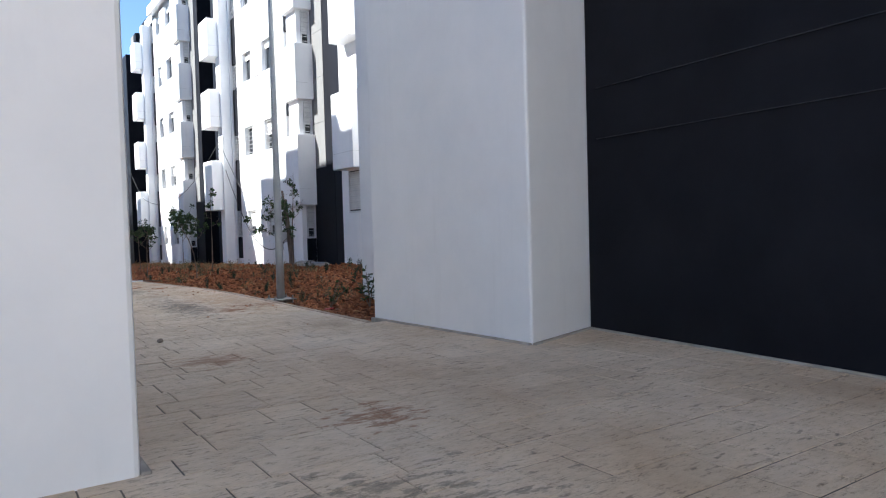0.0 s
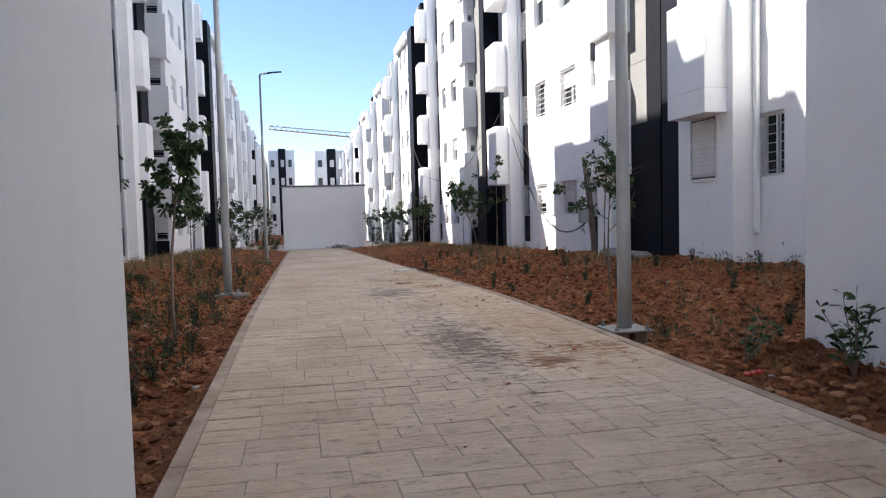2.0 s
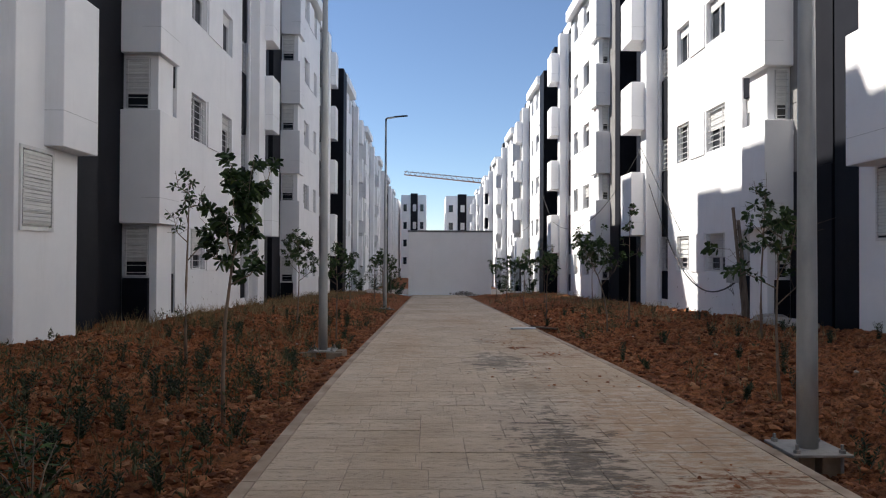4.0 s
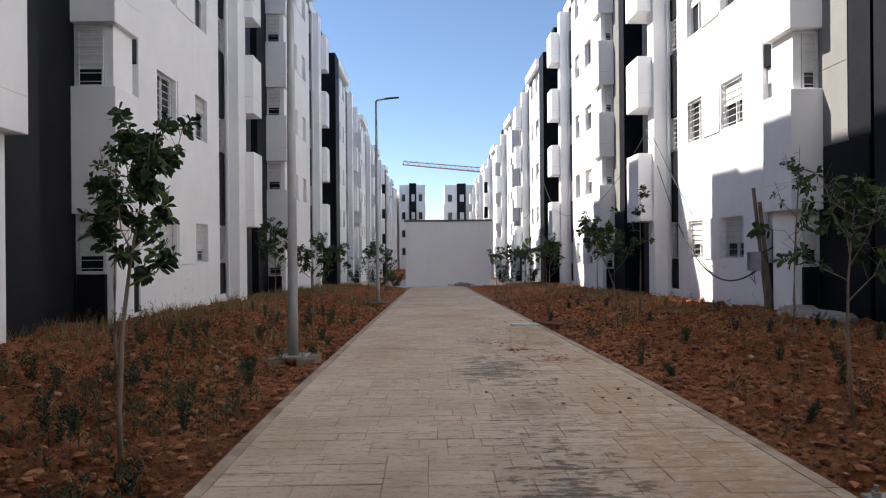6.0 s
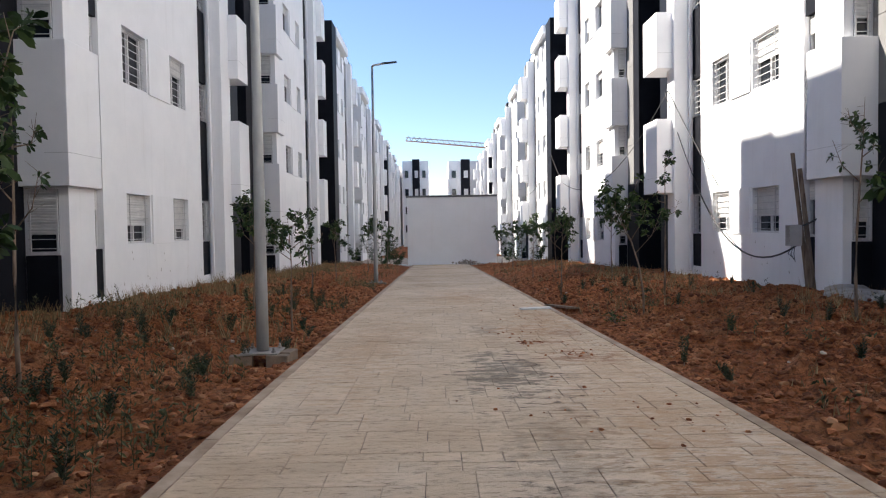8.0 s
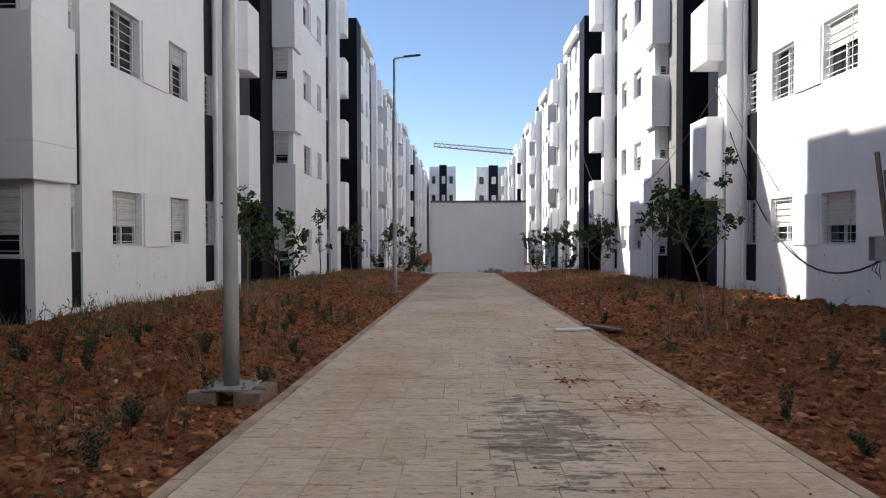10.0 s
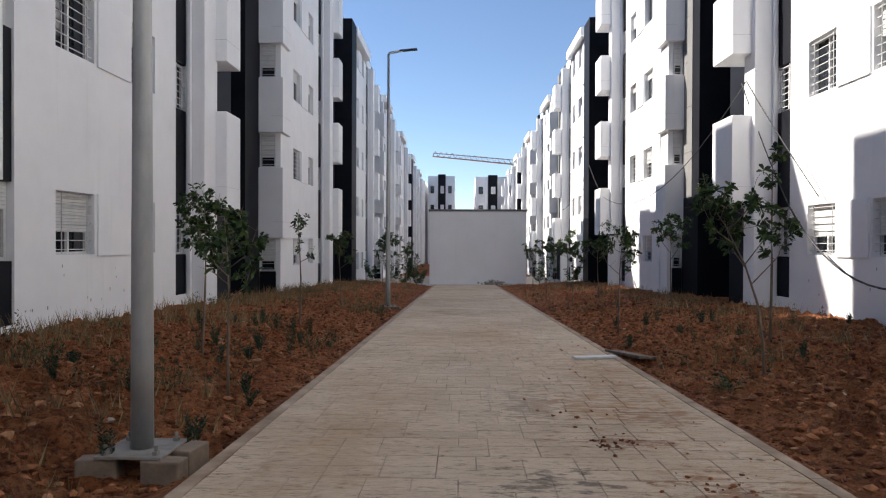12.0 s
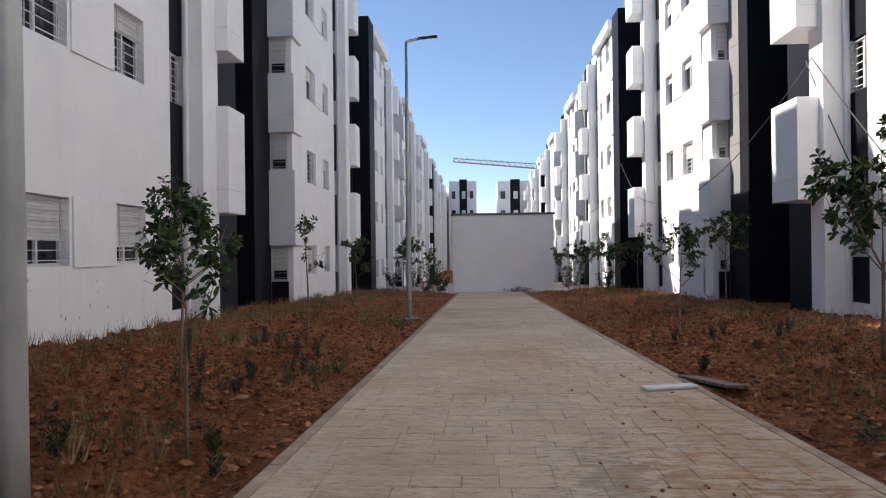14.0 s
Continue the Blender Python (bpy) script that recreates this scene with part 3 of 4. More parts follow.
# pale cross path before the end wall
s = Shape()
s.box(-5.4, -1.95, 37.0, 37.5, -1.3, -0.80)
s.box(3.5, 5.6, 37.0, 37.5, -1.3, -0.80)
s.box(-1.95, 3.5, 37.22, 37.5, -1.3, -0.815)
tagged(part("kerb", s, PALE, bevel=0.01), "pale concrete kerb before the white wall", "kerb", "", "structure")


# pale street that crosses behind the end wall
s = Shape()
s.hexa([(-30, 37.502, -1.3), (30, 37.502, -1.3), (30, 60, -1.9), (-30, 60, -1.9), (-30, 37.502, -0.83), (30, 37.502, -0.83), (30, 60, -1.44), (-30, 60, -1.44)])
tagged(part("road", s, PALESTONE), "pale dusty cross street behind the white wall", "road", "", "structure")


# ---- street lamps ----
def street_lamp(x, y, blocks):
    z = ground_z(y) - 0.045
    lamp = thing("street_lamp", "galvanised steel street lamp post on a bolted base plate", "street lamp", "street lamps along the walk", at=(x, y, z))
    s = Shape()
    s.tube([(x, y, z + 0.03), (x, y, z + 0.6), (x, y, z + 3.2), (x, y, z + 6.78)], [0.068, 0.066, 0.052, 0.032], 12)
    part("pole", s, STEEL, lamp, smooth=True)
    s = Shape()
    s.tube([(x, y, z + 6.74), (x + 0.03, y, z + 6.80), (x + 0.38, y, z + 6.86)], [0.04, 0.036, 0.03], 8)
    part("arm", s, STEEL, lamp, smooth=True)
    s = Shape()
    s.hexa([(x + 0.30, y - 0.08, z + 6.84), (x + 0.78, y - 0.10, z + 6.89), (x + 0.78, y + 0.10, z + 6.89), (x + 0.30, y + 0.08, z + 6.84),
            (x + 0.30, y - 0.06, z + 6.88), (x + 0.76, y - 0.08, z + 6.915), (x + 0.76, y + 0.08, z + 6.915), (x + 0.30, y + 0.06, z + 6.88)])
    part("lamp_head", s, DARKMETAL, lamp, "flat dark lamp head", bevel=0.01)
    s = Shape()
    s.box(x - 0.2, x + 0.2, y - 0.2, y + 0.2, z + 0.012, z + 0.03)
    plate = part("base_plate", s, DUSTY, lamp, "dusty steel base plate", bevel=0.003)
    for dx in (-0.15, 0.15):
        for dy in (-0.15, 0.15):
            s = Shape()
            s.tube([(x + dx, y + dy, z - 0.1), (x + dx, y + dy, z + 0.085)], [0.012, 0.012], 6)
            s.tube([(x + dx, y + dy, z + 0.03), (x + dx, y + dy, z + 0.052)], [0.024, 0.024], 6)
            part("bolt", s, DUSTY, plate)
    for dx, dy, a in blocks:
        s = Shape()
        s.box(-0.12, 0.12, -0.065, 0.065, -0.2, 0.12)
        b = part("concrete_block", s, BLOCK, bevel=0.012)
        b.matrix_basis = pose(x + dx, y + dy, z - 0.112, 0, 0, a)
        tagged(b, "rough concrete block under the lamp base", "block", "concrete blocks under lamps")


street_lamp(-2.1, 3.68, [(-0.2, -0.13, 8), (0.2, -0.15, -6), (0.25, 0.12, 80)])
street_lamp(-2.1, 18.1, [(-0.18, 0, 4), (0.2, 0.05, -10)])
street_lamp(2.04, -2.08, [(-0.1, 0, 3), (0.12, 0.03, 90)])


# ---- trees ----
def leaf(s, p, d, size, rnd, wide=0.30, oval=False):
    """A folded leaf: a pointed blade, or a broad oval one."""
    d = d.normalized()
    side = d.cross(Vector((rnd.uniform(-1, 1), rnd.uniform(-1, 1), rnd.uniform(-1, 1)))).normalized() * size * wide
    n = d.cross(side).normalized() * size * 0.07
    i = len(s.v)
    if oval:
        droop = Vector((0, 0, -0.10 * size))
        s.v += [tuple(p), tuple(p + d * size * 0.38 + side * 0.75 + n), tuple(p + d * size * 0.76 + side * 0.85 + n + droop), tuple(p + d * size + droop * 2),
                tuple(p + d * size * 0.76 - side * 0.85 + n + droop), tuple(p + d * size * 0.38 - side * 0.75 + n)]
        s.f += [(i, i + 1, i + 5), (i + 1, i + 2, i + 4, i + 5), (i + 2, i + 3, i + 4)]
        return
    s.v += [tuple(p), tuple(p + d * size * 0.5 + side + n), tuple(p + d * size), tuple(p + d * size * 0.5 - side + n)]
    s.f += [(i, i + 1, i + 2), (i, i + 2, i + 3)]


def tree(x, y, h, spread, stems, leaves, size, lean, seed, label):
    """A young tree: a leader with side limbs at several heights, twigs and whorls of oval leaves."""
    rnd = random.Random(seed)
    z = soil_z(x, y) - 0.05
    t = thing("young_tree", label, "tree", "young trees in the beds", at=(x, y, z))
    s, tips = Shape(), []
    r = 0.006 + h * 0.0045

    def leader(f):
        k = f * f
        return Vector((x + lean[0] * k + 0.02 * math.sin(5 * f + seed), y + lean[1] * k + 0.02 * math.sin(4 * f + 2 * seed), z + h * f))
    s.tube([leader(f) for f in (0, 0.2, 0.4, 0.6, 0.8, 0.97)], [r * 1.2, r, r * 0.85, r * 0.6, r * 0.35, r * 0.12], 7)
    limbs = [(leader(0.62), leader(0.8), leader(0.97))]
    for k in range(stems):
        f = 0.50 + 0.38 * (k + rnd.random()) / stems
        a = 2.4 * k + rnd.uniform(-0.5, 0.5)
        reach = spread * rnd.uniform(0.65, 1.05) * (1.1 - 0.55 * (f - 0.5) / 0.38)
        base = leader(f)
        end = base + Vector((math.cos(a) * reach, math.sin(a) * reach, reach * rnd.uniform(0.9, 1.9)))
        bend = base.lerp(end, 0.5) + Vector((math.cos(a) * 0.05, math.sin(a) * 0.05, -0.05))
        s.tube([base, bend, end], [r * 0.45, r * 0.3, r * 0.12], 5)
        limbs.append((base, bend, end))
    for base, bend, end in limbs:
        for m in range(8):
            f = rnd.uniform(0.35, 1.0)
            p = base.lerp(bend, f * 2) if f < 0.5 else bend.lerp(end, f * 2 - 1)
            tip = p + Vector((rnd.uniform(-1, 1), rnd.uniform(-1, 1), rnd.uniform(-0.2, 1.0))) * spread * 0.38
            s.tube([p, tip], [r * 0.16, r * 0.06], 4)
            tips.append((p, tip))
    part("trunk", s, BARK, t, smooth=True)
    s = Shape()
    for k in range(leaves // 7):
        base, tip = rnd.choice(tips)
        at, axis = base.lerp(tip, rnd.choice((0.45, 0.75, 1.0, 1.0))), (tip - base).normalized()
        side = axis.orthogonal().normalized()
        across, spin = axis.cross(side), rnd.uniform(0, 6.28)
        for m in range(7):
            a = spin + m * 2.4
            d = axis * rnd.uniform(0.15, 0.8) + side * math.cos(a) + across * math.sin(a)
            leaf(s, at - axis * (0.008 * m), d, size * rnd.uniform(0.65, 1.1), rnd, 0.24, True)
    part("crown", s, LEAF, t, "dark green glossy leaves")
    return t


FULL, THIN = "young tree with a full dark green crown on bare red soil", "thin young tree with sparse leaves on bare red soil"
TREES = [
    (-2.12, -1.3, 2.2, 0.32, 10, 1700, 0.08, (0.2, 0.1), FULL), (-3.3, 1.3, 2.35, 0.32, 5, 170, 0.075, (0.0, 0.0), THIN),
    (-2.10, 5.3, 1.65, 0.34, 6, 520, 0.075, (-0.06, 0.0), FULL), (-3.25, 7.8, 2.1, 0.40, 8, 1000, 0.08, (0.0, 0.0), FULL),
    (-2.95, 11.5, 2.15, 0.24, 4, 150, 0.085, (0.0, 0.0), THIN), (-3.3, 17.6, 2.0, 0.45, 6, 600, 0.09, (0, 0), FULL),
    (-2.4, 21.5, 2.2, 0.42, 6, 500, 0.10, (0, 0), FULL), (-3.0, 25.0, 2.1, 0.45, 6, 450, 0.11, (0, 0), FULL), (-2.6, 31.0, 2.1, 0.45, 6, 420, 0.11, (0, 0), FULL),
    (2.90, 6.5, 1.95, 0.50, 8, 900, 0.085, (-0.6, 0.1), FULL), (3.95, 8.8, 2.7, 0.24, 4, 190, 0.09, (0.05, 0.0), THIN),
    (2.5, 11.3, 1.85, 0.36, 7, 560, 0.085, (0.12, 0), FULL), (4.07, 21.0, 2.1, 0.45, 6, 500, 0.10, (0, 0), FULL),
    (4.9, 16.3, 2.2, 0.55, 7, 700, 0.10, (0, 0), FULL), (3.0, 19.0, 1.9, 0.42, 6, 460, 0.10, (0, 0), FULL), (3.0, 25.0, 2.0, 0.45, 6, 460, 0.11, (0, 0), FULL),
    (4.2, 28.0, 2.2, 0.6, 6, 520, 0.12, (0, 0), FULL), (3.2, 32.0, 2.0, 0.5, 6, 420, 0.12, (0, 0), FULL), (4.6, 35.0, 2.1, 0.6, 6, 420, 0.13, (0, 0), FULL),
    (2.66, -0.45, 1.75, 0.46, 7, 480, 0.085, (0.05, 0.0), FULL), (5.0, 4.7, 2.9, 0.34, 5, 170, 0.085, (0.05, 0), THIN),
]
for k, (x, y, h, sp, st, lv, sz, ln, lab) in enumerate(TREES):
    tree(x, y, h, sp, st, lv, sz, ln, 40 + k, lab)


# ---- shrubs, seedlings, grass, clods ----
def shrub(x, y, h, r, n, size, seed, label, name="shrub"):
    rnd = random.Random(seed)
    z = soil_z(x, y) - 0.02
    t = thing(name, label, "shrub", "small plants in the beds", at=(x, y, z))
    s, l = Shape(), Shape()
    for k in range(7):
        a = rnd.uniform(0, 6.28)
        p = Vector((x, y, z))
        q = p + Vector((math.cos(a) * r * rnd.uniform(0.3, 1), math.sin(a) * r * rnd.uniform(0.3, 1), h * rnd.uniform(0.6, 1)))
        s.tube([p, p.lerp(q, 0.5) + Vector((0, 0, 0.05)), q], [0.007, 0.005, 0.002], 5)
        for m in range(n // 7):
            b = p.lerp(q, rnd.uniform(0.3, 1.05))
            leaf(l, b, Vector((rnd.uniform(-1, 1), rnd.uniform(-1, 1), rnd.uniform(-0.2, 0.9))), size * rnd.uniform(0.6, 1.2), rnd, 0.13, True)
    part("stem", s, BARK, t)
    part("foliage", l, LEAF, t)


shrub(2.55, -4.3, 0.55, 0.30, 130, 0.11, 1, "green shrub with long narrow leaves against the white wall")
shrub(2.25, -3.6, 0.42, 0.30, 110, 0.09, 2, "low green shrub in the red soil bed")
shrub(-2.4, -3.4, 0.40, 0.34, 130, 0.07, 3, "low weedy shrub in the red soil bed")
shrub(-2.9, -2.6, 0.36, 0.34, 120, 0.07, 4, "low weedy shrub in the red soil bed")
shrub(2.3, 5.9, 0.22, 0.25, 90, 0.07, 5, "low bluish green weed in the soil")

for k, (x, y, h, r) in enumerate(((-2.5, 38.4, 1.0, 0.6), (-3.4, 38.2, 1.1, 0.6), (-3.0, 39.5, 1.7, 0.7), (-4.3, 41.5, 1.9, 0.8), (-3.2, 45.0, 1.8, 0.8), (-4.8, 36.0, 1.2, 0.6), (4.4, 40.0, 1.7, 0.7), (5.2, 43.0, 1.9, 0.8), (5.3, 33.0, 1.1, 0.6))):
    shrub(x, y, h, r, 420, 0.17, 20 + k, "dense dark green bush near the white wall", "bush")

rnd = random.Random(77)
for k in range(110):
    left_side = rnd.random() < 0.62
    y = -4 + 17 * rnd.random() ** 1.3
    x = rnd.uniform(-4.6, -1.85) if left_side else rnd.uniform(2.1, 6.0)
    z = soil_z(x, y) - 0.01
    h = rnd.uniform(0.18, 0.36)
    p = thing("seedling", "small upright dark green seedling in red soil", "plant", "seedlings in the beds", at=(x, y, z))
    s, l = Shape(), Shape()
    for j in range(rnd.randint(4, 7)):
        q = Vector((x + rnd.gauss(0, 0.045), y + rnd.gauss(0, 0.045), z + h * rnd.uniform(0.6, 1)))
        if j == 0:
            s.tube([(x, y, z - 0.02), q], [0.006, 0.002], 4)
        for m in range(30):
            a = 2.4 * m
            leaf(l, Vector((x, y, z)).lerp(q, 0.15 + 0.85 * m / 29), Vector((math.cos(a), math.sin(a), rnd.uniform(0.4, 1.3))), rnd.uniform(0.028, 0.046), rnd, 0.17)
    part("stem", s, BARK, p)
    part("foliage", l, SEEDLING, p)

s = Shape()
for k in range(8000):
    left_side = rnd.random() < 0.7
    y = rnd.uniform(-5.2, 36)
    d = rnd.random() ** 0.55 * 4.2
    x = X_L - 0.15 - d if left_side else X_R + 0.15 + d
    if noise.noise((x * 0.6, y * 0.6, 9.0)) < -0.05 + 0.3 * (d < 2.6):
        continue
    z = soil_z(x, y)
    for j in range(rnd.randint(3, 6)):
        a, h = rnd.uniform(0, 6.28), rnd.uniform(0.05, 0.30) * (0.62 if y < 4 else 1.0)
        bx, by = x + rnd.uniform(-0.04, 0.04), y + rnd.uniform(-0.04, 0.04)
        tx, ty = bx + math.cos(a) * h * 0.4, by + math.sin(a) * h * 0.4
        w = rnd.uniform(0.003, 0.008)
        s.face((bx - w, by, z - 0.01), (bx + w, by, z - 0.01), (tx, ty, z + h))
tagged(part("dry_grass", s, DRY), "sparse dry straw-coloured grass on the red soil", "grass", "", "stuff")


# leafy weeds, thickest in the near bed by the entrance
s = Shape()
for k in range(3600):
    y = -5.3 + 30 * rnd.random() ** 1.9
    west = rnd.random() < 0.7
    x = X_L - 0.25 - rnd.random() * 4 if west else X_R + 0.3 + rnd.random() * 4
    if noise.noise((x * 0.8, y * 0.8, 4.0)) < (-0.25 if west and y < 1 else 0.2):
        continue
    z, h = soil_z(x, y), rnd.uniform(0.10, 0.32)
    for j in range(13):
        leaf(s, Vector((x + rnd.gauss(0, 0.025), y + rnd.gauss(0, 0.025), z + h * rnd.random())), Vector((rnd.uniform(-1, 1), rnd.uniform(-1, 1), rnd.uniform(0.1, 1.4))), rnd.uniform(0.03, 0.07), rnd, 0.15)
    s.face((x - 0.003, y, z - 0.02), (x + 0.003, y, z - 0.02), (x + 0.01, y, z + h))
tagged(part("weeds", s, SPRIG), "low dull green weeds scattered over the soil", "weeds", "", "stuff")


G = (1 + 5 ** 0.5) / 2
ICO_V = [Vector(v).normalized() for v in ((-1, G, 0), (1, G, 0), (-1, -G, 0), (1, -G, 0), (0, -1, G), (0, 1, G), (0, -1, -G), (0, 1, -G), (G, 0, -1), (G, 0, 1), (-G, 0, -1), (-G, 0, 1))]
ICO_F = ((0, 11, 5), (0, 5, 1), (0, 1, 7), (0, 7, 10), (0, 10, 11), (1, 5, 9), (5, 11, 4), (11, 10, 2), (10, 7, 6), (7, 1, 8),
         (3, 9, 4), (3, 4, 2), (3, 2, 6), (3, 6, 8), (3, 8, 9), (4, 9, 5), (2, 4, 11), (6, 2, 10), (8, 6, 7), (9, 8, 1))


def clod(s, x, y, z, r, rnd):
    """A lumpy stone or clod, a little flattened, turned at random."""
    i = len(s.v)
    turn = Euler((rnd.uniform(0, 6.28), rnd.uniform(0, 6.28), rnd.uniform(0, 6.28))).to_matrix()
    sx, sy = rnd.uniform(0.75, 1.3), rnd.uniform(0.75, 1.3)
    for v in ICO_V:
        q = turn @ v * (r * rnd.uniform(0.6, 1.2))
        s.v.append((x + q.x * sx, y + q.y * sy, z + q.z * 0.6))
    s.f += [(i + a, i + b, i + c) for a, b, c in ICO_F]


s = Shape()
for k in range(40000):
    y = -5.4 + 24 * rnd.random() ** 1.5
    d = rnd.random() * 4.3
    x = X_L - 0.03 - d if rnd.random() < 0.5 else X_R + 0.03 + d
    r = 0.008 + 0.040 * rnd.random() ** 2.6
    clod(s, x, y, soil_z(x, y) + r * 0.25, r, rnd)
tagged(part("clods", s, CLOD), "loose clods of red clay", "soil", "", "stuff")
s = Shape()
for k in range(110):
    y = rnd.uniform(-5, 14)
    d = rnd.random() * 4.0
    x = X_L - 0.06 - d if rnd.random() < 0.5 else X_R + 0.06 + d
    r = rnd.uniform(0.012, 0.035)
    clod(s, x, y, soil_z(x, y) + r * 0.3, r, rnd)
tagged(part("pale_stones", s, PALESTONE), "scattered pale stones in the soil", "stones", "", "stuff")

# crumbs of clay trodden onto the walk
s = Shape()
for cx, cy, n, sp in ((1.3, 0.6, 60, 0.35), (0.75, 4.9, 70, 0.35), (0.9, 6.3, 50, 0.4), (1.3, -3.0, 60, 0.3), (0.4, 1.0, 30, 0.6), (1.0, 8.5, 40, 0.5), (0.0, -4.5, 26, 1.0), (1.4, 3.8, 50, 0.3), (0.8, 3.85, 90, 0.16), (1.15, 2.9, 90, 0.2), (0.7, 12.0, 40, 0.7)):
    for k in range(n):
        x, y = rnd.gauss(cx, sp * 0.6), rnd.gauss(cy, sp)
        if X_L < x < X_R:
            r = 0.002 + 0.017 * rnd.random() ** 5
            clod(s, x, y, ground_z(y) + r * 0.3, r, rnd)
tagged(part("clay_crumbs", s, SOIL), "crumbs of red clay scattered on the walk", "soil", "", "stuff")

# yellow flowers among the weeds
for k in range(9):
    x, y = -2.35 + rnd.gauss(0, 0.16), -4.55 + rnd.gauss(0, 0.2)
    z = soil_z(x, y)
    f = thing("wild_flower", "small yellow wild flower in the soil bed", "flower", "wild flowers", at=(x, y, z))
    a, b = Shape(), Shape()
    a.tube([(x, y, z - 0.02), (x, y, z + 0.2)], [0.004, 0.003], 4)
    for q in range(6):
        leaf(b, Vector((x, y, z + 0.2)), Vector((math.cos(q * 1.05), math.sin(q * 1.05), 0.35)), 0.028, rnd)
    part("stem", a, BARK, f)
    part("petals", b, FLOWER, f)

# ---- loose things ----
s = Shape()
s.box(-0.26, 0.26, -0.07, 0.07, 0, 0.03)
b = part("board", s, PALE, bevel=0.006)
b.matrix_basis = pose(1.44, 7.75, ground_z(7.75) + 0.006, -1.7, 0, 14)
tagged(b, "pale plank lying across the edge of the walk", "board")
s = Shape()
s.box(-0.13, 0.13, -0.36, 0.36, 0, 0.035)
b = part("board", s, WOOD, bevel=0.006)
b.matrix_basis = pose(1.95, 8.15, soil_z(1.95, 8.15) + 0.03, -2, 6, 22)
tagged(b, "weathered brown plank lying on the soil", "board")
s = Shape()
clod(s, 0, 0, 0.03, 0.045, rnd)
b = part("stone", s, WOOD, bevel=0.01)
b.matrix_basis = pose(-0.65, -5.75, 0.275)
tagged(b, "small dark brown clod lying on the paving", "stone")
s = Shape()
for k in range(120):
    clod(s, rnd.gauss(1.7, 0.35), 37.2 + rnd.gauss(0, 0.15), ground_z(37.2) + abs(rnd.gauss(0.08, 0.08)), rnd.uniform(0.03, 0.10), rnd)
tagged(part("rubble_heap", s, CONCRETE), "small heap of rubble at the foot of the white wall", "rubble", "", "stuff")

s = Shape()
for k in range(5):
    a, b = 0.03 * k, 0.03 * (k + 1)
    s.hexa([(a, -0.02, 0.005 * (k % 2)), (b, -0.02, 0.005 * ((k + 1) % 2)), (b, 0.02, 0.005 * ((k + 1) % 2)), (a, 0.02, 0.005 * (k % 2)),
            (a, -0.02, 0.012 + 0.012 * (k % 2)), (b, -0.02, 0.012 + 0.012 * ((k + 1) % 2)), (b, 0.02, 0.012 + 0.012 * ((k + 1) % 2)), (a, 0.02, 0.012 + 0.012 * (k % 2))])
b = part("wrapper", s, RED)
b.matrix_basis = pose(2.0, -3.95, soil_z(2.0, -3.95) + 0.03, 0, 0, 15)
tagged(b, "crumpled red plastic wrapper lying on the soil", "litter")

# leaning posts with a junction box and cables
def post(x, y, h, dx, dy, r):
    z = soil_z(x, y) - 0.1
    s = Shape()
    s.tube([(x, y, z), (x + dx * 0.5, y + dy * 0.5, z + h * 0.5), (x + dx, y + dy, z + h)], [r, r * 0.95, r * 0.9], 6)
    tagged(part("wooden_post", s, WOOD), "leaning weathered wooden post against the facade", "post", "temporary posts")


post(6.42, 8.46, 2.55, -0.04, 0.50, 0.045)
post(6.46, 8.36, 2.25, -0.04, 0.42, 0.05)
post(6.38, 8.38, 0.95, 0.03, 0.13, 0.06)
jb = thing("junction_box", "grey plastic junction box hung open on wooden posts", "box", at=(6.2, 8.6, 1.0))
s = Shape()
s.box(6.10, 6.32, 8.50, 8.52, 1.0, 1.38)
s.box(6.10, 6.32, 8.65, 8.67, 1.0, 1.38)
s.box(6.10, 6.32, 8.521, 8.649, 1.0, 1.02)
s.box(6.10, 6.32, 8.521, 8.649, 1.36, 1.38)
s.box(6.30, 6.32, 8.521, 8.649, 1.021, 1.359)
part("body", s, BOXGREY, jb, bevel=0.006)
s = Shape()
s.box(6.16, 6.295, 8.53, 8.64, 1.06, 1.32)
part("fuse_block", s, CABLE, jb, "black fuse block", bevel=0.006)
s = Shape()
for k in range(3):
    y = 8.53 + 0.045 * k
    s.tube([(6.2, y, 1.01), (6.17 - 0.03 * k, y - 0.03, 0.86), (6.22, y + 0.02, 0.72 + 0.04 * k)], [0.007, 0.007, 0.006], 5)
part("loose_wire", s, CABLE, jb, "black wires hanging out", smooth=True)


def cable(a, b, sag, r=0.011):
    a, b = Vector(a), Vector(b)
    s, n = Shape(), 14
    pts = [a.lerp(b, k / n) - Vector((0, 0, sag * 4 * (k / n) * (1 - k / n))) for k in range(n + 1)]
    s.tube(pts, [r] * len(pts), 5)
    tagged(part("cable", s, CABLE, smooth=True), "black electric cable sagging along the facade", "cable", "cables")


cable((6.30, 8.55, 1.05), (6.55, 13.9, 2.2), 0.8, 0.018)
cable((6.36, 8.60, 1.36), (6.56, 7.9, 1.75), 0.06, 0.016)
cable((6.55, 13.9, 2.2), (6.1, 15.2, 5.0), 0.1)
cable((6.5, 12.6, 2.3), (6.12, 15.0, 5.0), 0.05)
cable((6.12, 15.0, 5.0), (5.9, 29.3, 3.4), 1.2)
cable((5.9, 29.3, 3.4), (5.7, 31.5, 5.0), 0.1)
cable((5.7, 31.5, 5.0), (5.9, 43.0, 3.5), 0.6)

